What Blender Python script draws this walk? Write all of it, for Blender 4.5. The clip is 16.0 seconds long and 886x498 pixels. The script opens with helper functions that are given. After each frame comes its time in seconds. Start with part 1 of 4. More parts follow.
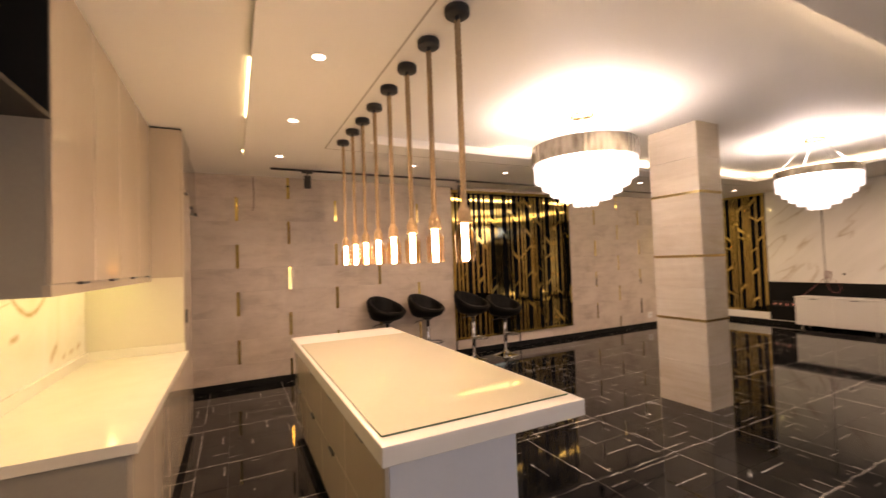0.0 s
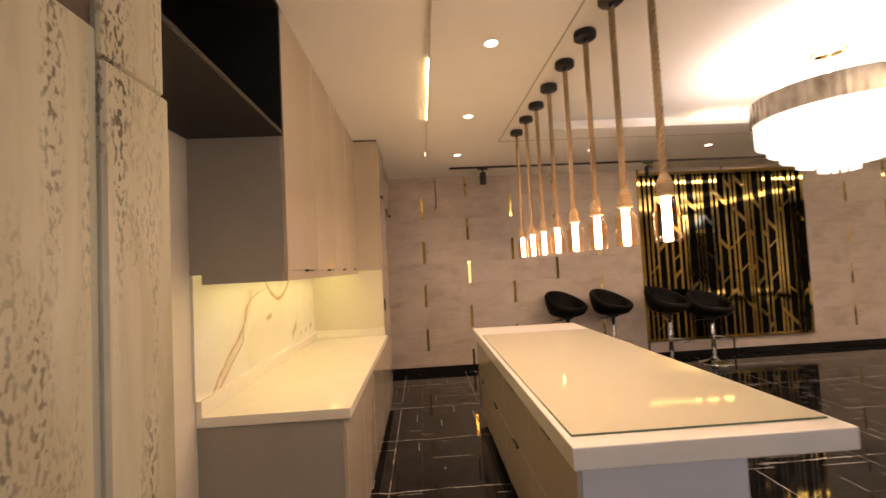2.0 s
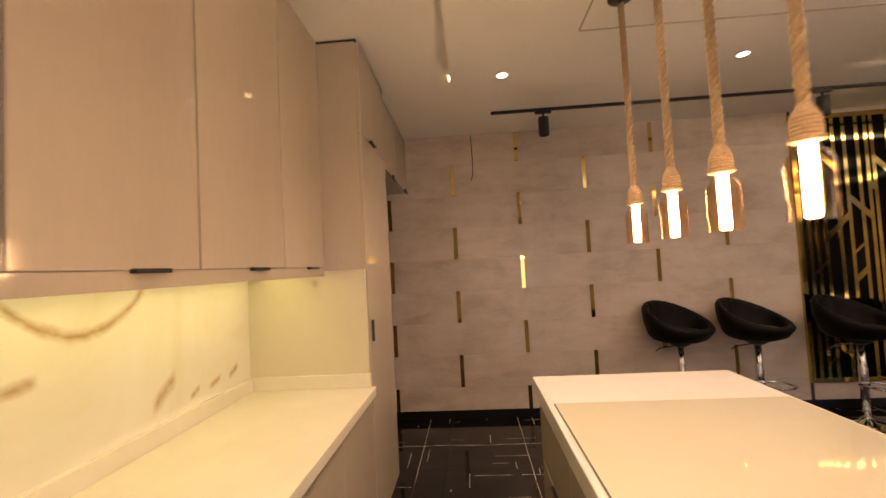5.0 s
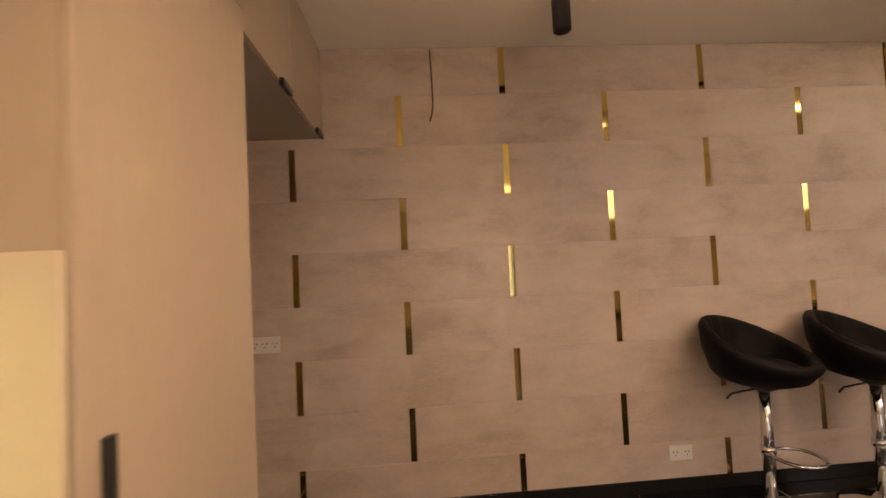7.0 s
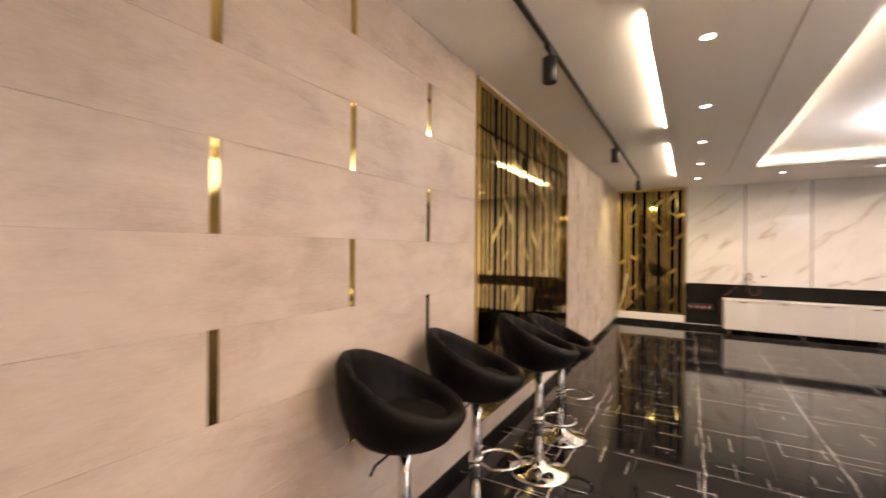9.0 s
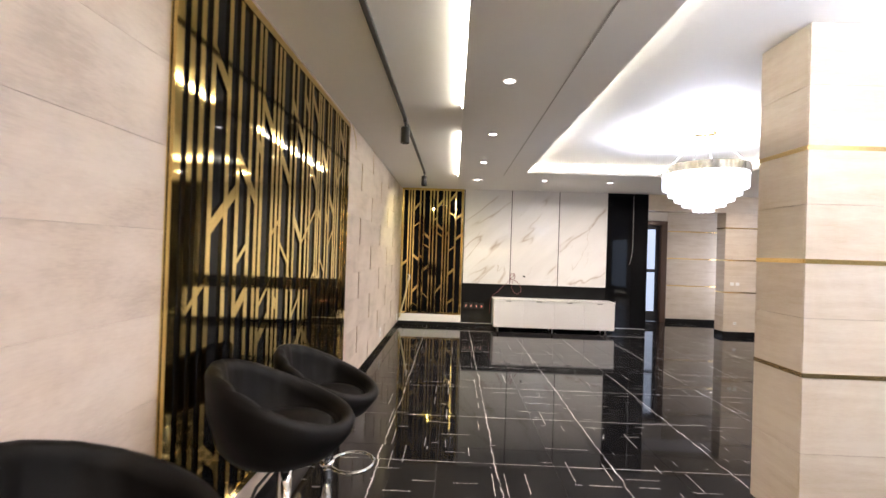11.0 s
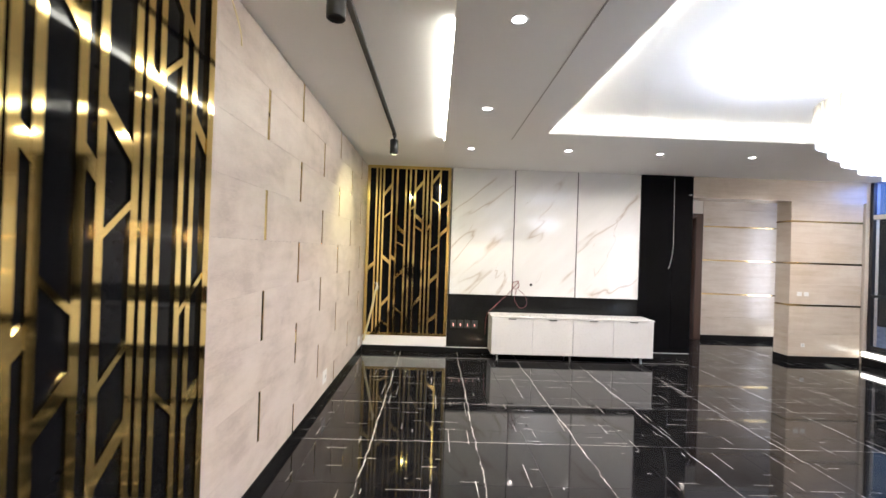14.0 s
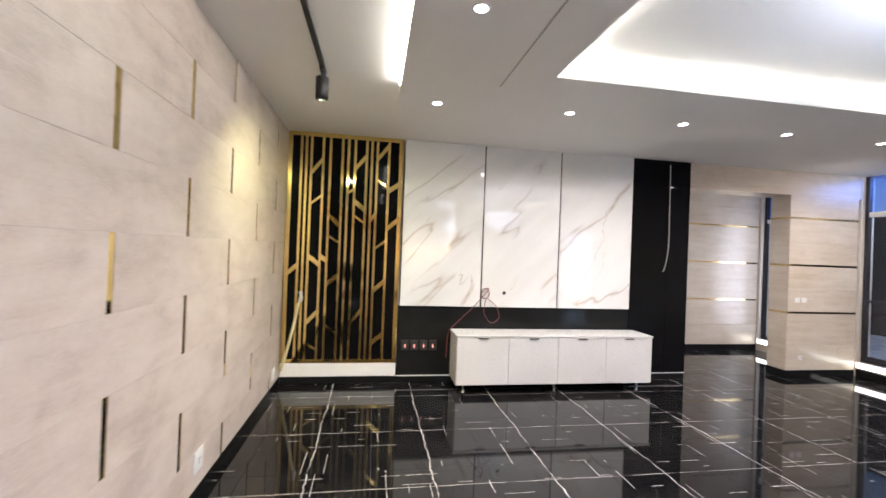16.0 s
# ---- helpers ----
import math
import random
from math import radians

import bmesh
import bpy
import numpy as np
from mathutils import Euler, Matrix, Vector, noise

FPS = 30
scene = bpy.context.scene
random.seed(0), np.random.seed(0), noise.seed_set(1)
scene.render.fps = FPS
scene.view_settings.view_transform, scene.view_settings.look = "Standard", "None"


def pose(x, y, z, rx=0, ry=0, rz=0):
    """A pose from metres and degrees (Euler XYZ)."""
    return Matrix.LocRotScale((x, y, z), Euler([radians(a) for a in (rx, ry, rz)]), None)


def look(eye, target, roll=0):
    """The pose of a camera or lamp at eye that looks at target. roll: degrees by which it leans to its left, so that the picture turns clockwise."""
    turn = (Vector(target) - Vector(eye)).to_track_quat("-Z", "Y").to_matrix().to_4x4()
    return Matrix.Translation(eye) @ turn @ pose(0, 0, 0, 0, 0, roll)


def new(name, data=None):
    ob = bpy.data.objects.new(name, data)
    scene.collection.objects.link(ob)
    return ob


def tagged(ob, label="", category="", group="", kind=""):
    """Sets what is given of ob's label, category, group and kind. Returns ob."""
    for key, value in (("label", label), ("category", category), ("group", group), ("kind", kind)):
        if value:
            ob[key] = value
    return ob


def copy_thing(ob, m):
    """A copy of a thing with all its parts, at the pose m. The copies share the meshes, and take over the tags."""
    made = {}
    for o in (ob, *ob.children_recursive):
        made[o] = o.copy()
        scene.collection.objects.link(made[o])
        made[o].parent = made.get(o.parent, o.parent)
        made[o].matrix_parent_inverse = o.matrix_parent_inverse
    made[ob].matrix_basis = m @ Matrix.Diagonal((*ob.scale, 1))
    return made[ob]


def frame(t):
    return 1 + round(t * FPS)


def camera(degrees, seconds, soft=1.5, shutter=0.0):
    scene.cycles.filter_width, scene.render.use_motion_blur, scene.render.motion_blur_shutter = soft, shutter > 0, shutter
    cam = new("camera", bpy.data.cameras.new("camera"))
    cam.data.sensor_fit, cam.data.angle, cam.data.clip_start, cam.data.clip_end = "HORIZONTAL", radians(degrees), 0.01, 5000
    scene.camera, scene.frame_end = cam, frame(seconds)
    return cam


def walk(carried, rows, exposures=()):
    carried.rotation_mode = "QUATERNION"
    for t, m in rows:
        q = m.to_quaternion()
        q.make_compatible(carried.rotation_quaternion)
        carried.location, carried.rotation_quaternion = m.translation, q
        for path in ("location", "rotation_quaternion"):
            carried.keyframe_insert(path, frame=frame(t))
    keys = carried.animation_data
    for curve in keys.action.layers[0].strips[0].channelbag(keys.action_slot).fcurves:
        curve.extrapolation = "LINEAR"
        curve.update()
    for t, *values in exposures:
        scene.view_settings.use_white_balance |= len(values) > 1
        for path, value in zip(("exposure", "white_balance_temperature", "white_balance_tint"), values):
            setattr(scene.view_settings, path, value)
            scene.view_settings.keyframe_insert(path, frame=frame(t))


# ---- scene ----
cam = camera(93.7, 16.0, shutter=0.4)
PATH = [
    (0, (0.018, -0.062, 1.587), (0.918, 1.723, 1.647), -2.0),
    (0.5, (0.044, -0.094, 1.578), (0.658, 1.808, 1.644), -2.3),
    (1, (0.042, -0.104, 1.561), (0.552, 1.828, 1.629), -2.4),
    (1.5, (0.018, -0.091, 1.565), (0.343, 1.881, 1.636), -2.7),
    (2, (0.02, 0.053, 1.532), (0.126, 2.049, 1.616), -2.9),
    (2.5, (0.062, 0.285, 1.557), (0.078, 2.283, 1.638), -2.9),
    (3, (0.153, 0.528, 1.559), (0.136, 2.527, 1.635), -2.7),
    (3.5, (0.292, 0.773, 1.561), (0.227, 2.771, 1.641), -2.8),
    (4, (0.254, 1.132, 1.524), (0.159, 3.128, 1.606), -2.8),
    (4.5, (0.216, 1.509, 1.527), (0.096, 3.504, 1.616), -3.0),
    (5, (0.206, 1.957, 1.519), (0.075, 3.951, 1.605), -3.0),
    (5.2, (0.205, 2.115, 1.506), (0.065, 4.108, 1.594), -2.9),
    (7.5, (0.115, 4.0, 1.481), (0.532, 5.955, 1.55), -2.5),
    (8, (0.272, 4.35, 1.497), (1.096, 6.172, 1.529), -1.8),
    (8.5, (0.416, 4.611, 1.52), (1.71, 6.136, 1.518), -0.7),
    (9, (0.577, 4.798, 1.543), (2.298, 5.817, 1.544), 0.5),
    (9.5, (0.828, 4.881, 1.522), (2.738, 5.474, 1.529), 1.1),
    (10, (1.122, 4.928, 1.532), (3.093, 5.265, 1.544), 1.6),
    (10.2, (1.243, 4.973, 1.535), (3.229, 5.205, 1.545), 1.4),
    (12.3, (2.731, 5.099, 1.555), (4.731, 5.085, 1.566), 2.0),
    (12.5, (2.873, 5.112, 1.565), (4.873, 5.092, 1.574), 2.0),
    (13, (3.257, 5.067, 1.544), (5.257, 5.042, 1.553), 2.0),
    (13.5, (3.604, 5.052, 1.53), (5.604, 5.021, 1.544), 1.8),
    (14, (4.0, 5.078, 1.557), (5.999, 5.04, 1.567), 1.9),
    (14.5, (4.351, 5.097, 1.565), (6.35, 5.055, 1.57), 1.9),
    (15, (4.763, 5.138, 1.571), (6.762, 5.082, 1.577), 1.8),
    (15.5, (5.187, 5.19, 1.56), (7.181, 5.027, 1.568), 2.0),
    (16, (5.526, 5.157, 1.563), (7.499, 4.831, 1.572), 2.2),
]
EXPOSURES = [(0, -0.33, 9300, 31), (2, -0.55, 9300, 31), (5, -0.70, 9300, 32), (7.5, -0.34, 9600, 32), (8.5, 0.26, 8200, 27), (9.5, 0.50, 7000, 23),
             (12.5, 0.85, 5900, 13), (14.5, 0.90, 5750, 14), (16, 0.82, 5700, 15)]
walk(cam, [(t, look(eye, target, roll)) for t, eye, target, roll in PATH], EXPOSURES)

# ---- world and large lights ----
SKY = bpy.data.worlds.new("sky")
SKY.use_nodes = True
scene.world = SKY
sky_tex = SKY.node_tree.nodes.new("ShaderNodeTexSky")
sky_tex.sky_type, sky_tex.sun_disc = "NISHITA", False
sky_tex.sun_elevation, sky_tex.sun_rotation = radians(35), radians(20)
SKY.node_tree.links.new(sky_tex.outputs[0], SKY.node_tree.nodes["Background"].inputs[0])
SKY.node_tree.nodes["Background"].inputs[1].default_value = 0.055

WARM, NEUTRAL, COOL = (1.0, 0.72, 0.42), (1.0, 0.86, 0.70), (0.88, 0.93, 1.0)
DOWN_WATTS, UNDER_WATTS, SPOT_WATTS = 10.5, 3.6, 10.0
CRYSTAL_GLOW, PLATE_GLOW, COVE_GLOW, BULB_GLOW = 1.3, 34.0, 23.0, 105.0


def area_lamp(name, place, size, watts, colour, spread=180, size_y=None, aim=(0, 0, -1)):
    data = bpy.data.lights.new(name, "AREA")
    data.energy, data.color, data.spread = watts, colour, radians(spread)
    if size_y:
        data.shape, data.size, data.size_y = "RECTANGLE", size, size_y
    else:
        data.shape, data.size = "DISK", size
    ob = new(name, data)
    ob.matrix_world = look(place, Vector(place) + Vector(aim))
    return ob


# ---- materials ----
def nodes_of(name):
    m = bpy.data.materials.new(name)
    m.use_nodes = True
    t = m.node_tree
    return m, t, t.nodes["Principled BSDF"]


def coords(t, scale=(1, 1, 1), turn=(0, 0, 0), scatter=0.0):
    """Object coordinates, stretched, turned, and shifted from piece to piece."""
    tc, mp = t.nodes.new("ShaderNodeTexCoord"), t.nodes.new("ShaderNodeMapping")
    mp.inputs["Scale"].default_value = scale
    mp.inputs["Rotation"].default_value = [radians(a) for a in turn]
    t.links.new(tc.outputs["Object"], mp.inputs["Vector"])
    if scatter:
        info, mul = t.nodes.new("ShaderNodeObjectInfo"), t.nodes.new("ShaderNodeMath")
        mul.operation = "MULTIPLY"
        mul.inputs[1].default_value = scatter
        t.links.new(info.outputs["Random"], mul.inputs[0])
        t.links.new(mul.outputs[0], mp.inputs["Location"])
    return mp.outputs["Vector"]


def noise_tex(t, vector, scale, detail=4.0, rough=0.55, distort=0.0):
    n = t.nodes.new("ShaderNodeTexNoise")
    n.inputs["Scale"].default_value, n.inputs["Detail"].default_value = scale, detail
    n.inputs["Roughness"].default_value, n.inputs["Distortion"].default_value = rough, distort
    t.links.new(vector, n.inputs["Vector"])
    return n.outputs["Fac"]


def ramp(t, fac, stops):
    r = t.nodes.new("ShaderNodeValToRGB")
    while len(r.color_ramp.elements) < len(stops):
        r.color_ramp.elements.new(0.5)
    for e, (p, c) in zip(r.color_ramp.elements, stops):
        e.position = p
        e.color = (*c, 1) if isinstance(c, tuple) else (c, c, c, 1)
    t.links.new(fac, r.inputs["Fac"])
    return r.outputs["Color"]


def blend(t, a, b, fac, mode="MIX"):
    """Mixes colours a and b (sockets or tuples) by fac (a socket or a number)."""
    m = t.nodes.new("ShaderNodeMix")
    m.data_type, m.blend_type = "RGBA", mode
    for k, v in ((0, fac), (6, a), (7, b)):
        if isinstance(v, (tuple, float, int)):
            m.inputs[k].default_value = (*v, 1) if isinstance(v, tuple) else v
        else:
            t.links.new(v, m.inputs[k])
    return m.outputs[2]


def calc(t, op, a, b=None):
    m = t.nodes.new("ShaderNodeMath")
    m.operation = op
    for k, v in ((0, a), (1, b)):
        if v is None:
            continue
        if isinstance(v, (float, int)):
            m.inputs[k].default_value = v
        else:
            t.links.new(v, m.inputs[k])
    return m.outputs[0]


def relief(t, bsdf, height, strength=0.1, distance=0.002):
    b = t.nodes.new("ShaderNodeBump")
    b.inputs["Strength"].default_value, b.inputs["Distance"].default_value = strength, distance
    t.links.new(height, b.inputs["Height"])
    t.links.new(b.outputs[0], bsdf.inputs["Normal"])


def plain(name, light, dark, rough, scale=6.0, metal=0.0, bump=0.05, rough_var=0.08, stretch=(1, 1, 1), coat=0.0, scatter=0.0):
    """A surface of two close tones in broad blotches and fine grain."""
    m, t, b = nodes_of(name)
    v = coords(t, stretch, scatter=scatter)
    broad, fine = noise_tex(t, v, scale * 0.25, 3), noise_tex(t, v, scale * 9, 5)
    both = calc(t, "ADD", calc(t, "MULTIPLY", broad, 0.7), calc(t, "MULTIPLY", fine, 0.3))
    t.links.new(ramp(t, both, ((0.33, dark), (0.67, light))), b.inputs["Base Color"])
    t.links.new(calc(t, "ADD", calc(t, "MULTIPLY", fine, rough_var), rough - rough_var / 2), b.inputs["Roughness"])
    b.inputs["Metallic"].default_value = metal
    b.inputs["Coat Weight"].default_value = coat
    if bump:
        relief(t, b, fine, bump)
    return m


def glowing(name, colour, strength):
    m, t, b = nodes_of(name)
    b.inputs["Base Color"].default_value = (0.8, 0.8, 0.8, 1)
    b.inputs["Emission Color"].default_value = (*colour, 1)
    b.inputs["Emission Strength"].default_value = strength
    return m


def slanted(t, turn, stretch, scatter=0.0):
    """Object coordinates turned first and stretched along the turned axes."""
    tc, mp = t.nodes.new("ShaderNodeTexCoord"), t.nodes.new("ShaderNodeMapping")
    mp.vector_type = "TEXTURE"
    mp.inputs["Rotation"].default_value = [radians(a) for a in turn]
    mp.inputs["Scale"].default_value = [1 / k for k in stretch]
    t.links.new(tc.outputs["Object"], mp.inputs["Vector"])
    if not scatter:
        return mp.outputs["Vector"]
    info, add, mul = t.nodes.new("ShaderNodeObjectInfo"), t.nodes.new("ShaderNodeVectorMath"), t.nodes.new("ShaderNodeMath")
    add.operation, mul.operation = "ADD", "MULTIPLY"
    mul.inputs[1].default_value = scatter
    t.links.new(info.outputs["Random"], mul.inputs[0])
    t.links.new(mp.outputs["Vector"], add.inputs[0])
    t.links.new(mul.outputs[0], add.inputs[1])
    return add.outputs["Vector"]


def slant_marble(name):
    """Polished white marble with long brown-grey veins running aslant and finer branches."""
    m, t, b = nodes_of(name)
    v, w = slanted(t, (-42, 0, 0), (1, 0.55, 2.6), 7.0), slanted(t, (-60, 0, 0), (1, 0.8, 3.2), 13.0)
    masks = []
    for vec, scale, width, gate in ((v, 0.55, 0.007, 0.47), (w, 0.8, 0.004, 0.54)):
        off = calc(t, "ABSOLUTE", calc(t, "SUBTRACT", noise_tex(t, vec, scale, 4, 0.5, 0.15), 0.5))
        core = ramp(t, off, ((0.0, 1.0), (width, 0.35), (width * 3, 0.0)))
        masks.append(calc(t, "MULTIPLY", core, ramp(t, noise_tex(t, vec, scale * 1.7, 2), ((gate, 0.0), (gate + 0.1, 0.85)))))
    soft = ramp(t, noise_tex(t, v, 0.9, 5), ((0.35, (0.74, 0.73, 0.71)), (0.62, (0.82, 0.81, 0.79))))
    t.links.new(blend(t, soft, (0.47, 0.40, 0.33), calc(t, "MAXIMUM", masks[0], masks[1])), b.inputs["Base Color"])
    b.inputs["Roughness"].default_value = 0.05
    b.inputs["Specular IOR Level"].default_value = 0.6
    return m


def streaked_tile(name, light, mid, dark, rough, along=(1.0, 1.0, 7.0), scale=2.0, scatter=40.0, bump=0.12):
    """Stone-look ceramic with long fine streaks and clouds."""
    m, t, b = nodes_of(name)
    v = coords(t, along, scatter=scatter)
    w = coords(t, (1, 1, 1), scatter=scatter)
    streak, cloud, grain = noise_tex(t, v, scale, 8, 0.62, 0.4), noise_tex(t, w, scale * 0.8, 6, 0.62, 0.5), noise_tex(t, v, scale * 14, 4)
    mixv = calc(t, "ADD", calc(t, "MULTIPLY", streak, 0.42), calc(t, "ADD", calc(t, "MULTIPLY", cloud, 0.52), calc(t, "MULTIPLY", grain, 0.16)))
    t.links.new(ramp(t, mixv, ((0.42, dark), (0.53, mid), (0.64, light))), b.inputs["Base Color"])
    t.links.new(calc(t, "ADD", calc(t, "MULTIPLY", grain, 0.12), rough - 0.06), b.inputs["Roughness"])
    relief(t, b, mixv, bump, 0.004)
    return m


def random_cell(t, a, b, c):
    """One random value for each cell named by three numbers."""
    join, white = t.nodes.new("ShaderNodeCombineXYZ"), t.nodes.new("ShaderNodeTexWhiteNoise")
    for k, value in enumerate((a, b, c)):
        if isinstance(value, float):
            join.inputs[k].default_value = value
        else:
            t.links.new(value, join.inputs[k])
    t.links.new(join.outputs[0], white.inputs["Vector"])
    return white.outputs["Value"]


def black_marble_tile(name):
    """Polished black floor tile with one white vein each way and short pale dashes."""
    m, t, b = nodes_of(name)
    tc = t.nodes.new("ShaderNodeTexCoord")
    sep = t.nodes.new("ShaderNodeSeparateXYZ")
    t.links.new(tc.outputs["Object"], sep.inputs[0])
    x, y = sep.outputs[0], sep.outputs[1]
    shifted = coords(t, (1, 1, 1), scatter=60.0)
    jag = calc(t, "SUBTRACT", noise_tex(t, shifted, 9, 6, 0.7), 0.5)
    slow = calc(t, "SUBTRACT", noise_tex(t, shifted, 1.6, 2), 0.5)
    presence = ramp(t, noise_tex(t, shifted, 5, 3), ((0.38, 0.12), (0.52, 1.0)))
    long_off = calc(t, "ABSOLUTE", calc(t, "ADD", y, calc(t, "ADD", calc(t, "MULTIPLY", jag, 0.06), calc(t, "MULTIPLY", slow, 0.06))))
    long_vein = calc(t, "MULTIPLY", ramp(t, long_off, ((0.0, 1.0), (0.0045, 0.0))), presence)
    cross_off = calc(t, "ABSOLUTE", calc(t, "ADD", calc(t, "SUBTRACT", x, 0.2), calc(t, "MULTIPLY", jag, 0.02)))
    cross_vein = calc(t, "MULTIPLY", ramp(t, cross_off, ((0.0, 0.8), (0.003, 0.0))), presence)
    info = t.nodes.new("ShaderNodeObjectInfo")
    dashes = 0
    wobble = calc(t, "MULTIPLY", calc(t, "SUBTRACT", noise_tex(t, shifted, 14, 3), 0.5), 0.012)
    for along, across, length, gap, share, seed in ((x, y, 0.34, 0.14, 0.72, 3.0), (y, x, 0.26, 0.15, 0.74, 11.0)):
        lanes = calc(t, "DIVIDE", calc(t, "ADD", across, wobble), gap)
        lane = calc(t, "FLOOR", lanes)
        pick = calc(t, "ADD", calc(t, "MULTIPLY", info.outputs["Random"], 97.0), seed)
        shift = random_cell(t, lane, pick, seed)
        steps = calc(t, "ADD", calc(t, "DIVIDE", along, length), calc(t, "MULTIPLY", shift, 5.0))
        cell = calc(t, "FLOOR", steps)
        chance = random_cell(t, lane, cell, pick)
        reach = calc(t, "MULTIPLY", calc(t, "SUBTRACT", chance, share), 1.0 / (1.0 - share))
        inside = calc(t, "LESS_THAN", calc(t, "FRACT", steps), reach)
        aside = calc(t, "ABSOLUTE", calc(t, "SUBTRACT", calc(t, "FRACT", lanes), calc(t, "ADD", calc(t, "MULTIPLY", shift, 0.6), 0.2)))
        thin = ramp(t, calc(t, "MULTIPLY", aside, gap), ((0.0, 0.8), (0.0021, 0.0)))
        d = calc(t, "MULTIPLY", calc(t, "MULTIPLY", thin, inside), ramp(t, noise_tex(t, shifted, 22, 2), ((0.36, 0.35), (0.5, 1.0))))
        dashes = d if isinstance(dashes, int) else calc(t, "MAXIMUM", dashes, d)
    mask = calc(t, "MAXIMUM", calc(t, "MAXIMUM", long_vein, cross_vein), dashes)
    cloud = ramp(t, noise_tex(t, shifted, 3, 5), ((0.35, (0.005, 0.005, 0.006)), (0.7, (0.016, 0.015, 0.015))))
    t.links.new(blend(t, cloud, (0.72, 0.68, 0.64), mask), b.inputs["Base Color"])
    b.inputs["Roughness"].default_value = 0.05
    b.inputs["Specular IOR Level"].default_value = 0.34
    return m


def travertine(name):
    m, t, b = nodes_of(name)
    v = coords(t, (6, 6, 1.0))
    bands = noise_tex(t, v, 1.6, 6, 0.6, 0.5)
    pits = noise_tex(t, coords(t, (60, 60, 26)), 2.2, 3, 0.5)
    zone = noise_tex(t, coords(t, (5, 5, 0.6)), 1.5, 2)
    hole = calc(t, "MULTIPLY", ramp(t, pits, ((0.53, 0.0), (0.575, 1.0))), ramp(t, zone, ((0.44, 0.0), (0.55, 1.0))))
    tone = ramp(t, bands, ((0.3, (0.38, 0.33, 0.22)), (0.5, (0.50, 0.46, 0.33)), (0.7, (0.60, 0.57, 0.44))))
    t.links.new(blend(t, tone, (0.08, 0.06, 0.04), hole), b.inputs["Base Color"])
    b.inputs["Roughness"].default_value = 0.55
    relief(t, b, calc(t, "SUBTRACT", bands, hole), 0.5, 0.004)
    return m


def clear_glass(name, colour=(1, 1, 1), shine=5.0, base=0.025):
    """Thin glass: lets light straight through, tinted, and mirrors at a slant."""
    m, t, b = nodes_of(name)
    through_glass, mirror, mix = t.nodes.new("ShaderNodeBsdfTransparent"), t.nodes.new("ShaderNodeBsdfGlossy"), t.nodes.new("ShaderNodeMixShader")
    through_glass.inputs["Color"].default_value = (*colour, 1)
    mirror.inputs["Roughness"].default_value = 0.02
    slant = t.nodes.new("ShaderNodeLayerWeight")
    gloss = calc(t, "ADD", calc(t, "MULTIPLY", calc(t, "POWER", slant.outputs["Facing"], shine), 0.7), base)
    t.links.new(gloss, mix.inputs[0])
    t.links.new(through_glass.outputs[0], mix.inputs[1])
    t.links.new(mirror.outputs[0], mix.inputs[2])
    t.links.new(mix.outputs[0], t.nodes["Material Output"].inputs["Surface"])
    return m


PAINT = plain("white_ceiling_paint", (0.90, 0.885, 0.86), (0.87, 0.855, 0.83), 0.6, 3)
WALL_PAINT = plain("cream_wall_paint", (0.74, 0.68, 0.59), (0.68, 0.62, 0.53), 0.55, 3)
NORTH_TILE = streaked_tile("grey_beige_wall_tile", (0.61, 0.525, 0.46), (0.545, 0.458, 0.397), (0.435, 0.36, 0.305), 0.40, (1.0, 1.0, 3.5), 2.6)
PALE_TILE = streaked_tile("cream_travertine_tile", (0.66, 0.58, 0.48), (0.60, 0.51, 0.41), (0.53, 0.44, 0.33), 0.22, (1.0, 1.0, 9.0), 1.6)
FLOOR_TILE = black_marble_tile("black_marble_tile")
BLACK_STONE = plain("black_polished_stone", (0.016, 0.016, 0.016), (0.008, 0.008, 0.008), 0.08, 5, bump=0)
GROUT = plain("dark_grout", (0.05, 0.05, 0.05), (0.03, 0.03, 0.03), 0.7, 20)
GOLD = plain("brushed_gold_steel", (0.76, 0.58, 0.22), (0.68, 0.50, 0.17), 0.06, 8, metal=1.0, rough_var=0.03, bump=0.01, stretch=(6, 6, 1))
CHROME = plain("chrome", (0.78, 0.78, 0.78), (0.70, 0.70, 0.70), 0.08, 8, metal=1.0, bump=0)
BLACK_GLASS = plain("black_glass", (0.006, 0.006, 0.007), (0.004, 0.004, 0.004), 0.04, 4, bump=0, rough_var=0.02)
GLOSS_CREAM = plain("cream_gloss_laminate", (0.53, 0.45, 0.355), (0.48, 0.40, 0.315), 0.1, 9, bump=0.0, rough_var=0.03, stretch=(1, 1, 0.12), coat=0.25)
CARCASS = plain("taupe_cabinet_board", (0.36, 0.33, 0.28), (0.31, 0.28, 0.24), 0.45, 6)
DARK_BOARD = plain("dark_brown_board", (0.012, 0.010, 0.008), (0.008, 0.006, 0.005), 0.55, 8)
BLACK_METAL = plain("black_powder_coat", (0.018, 0.018, 0.018), (0.012, 0.012, 0.012), 0.42, 20)
COUNTER = plain("cream_quartz", (0.82, 0.77, 0.66), (0.76, 0.71, 0.60), 0.12, 24, bump=0, rough_var=0.04)
ISLAND_WHITE = plain("white_quartz", (0.82, 0.79, 0.74), (0.77, 0.74, 0.69), 0.14, 24, bump=0, rough_var=0.04)
ISLAND_GLASS = plain("cream_back_painted_glass", (0.68, 0.64, 0.50), (0.65, 0.61, 0.47), 0.06, 4, bump=0, rough_var=0.02, coat=0.6)
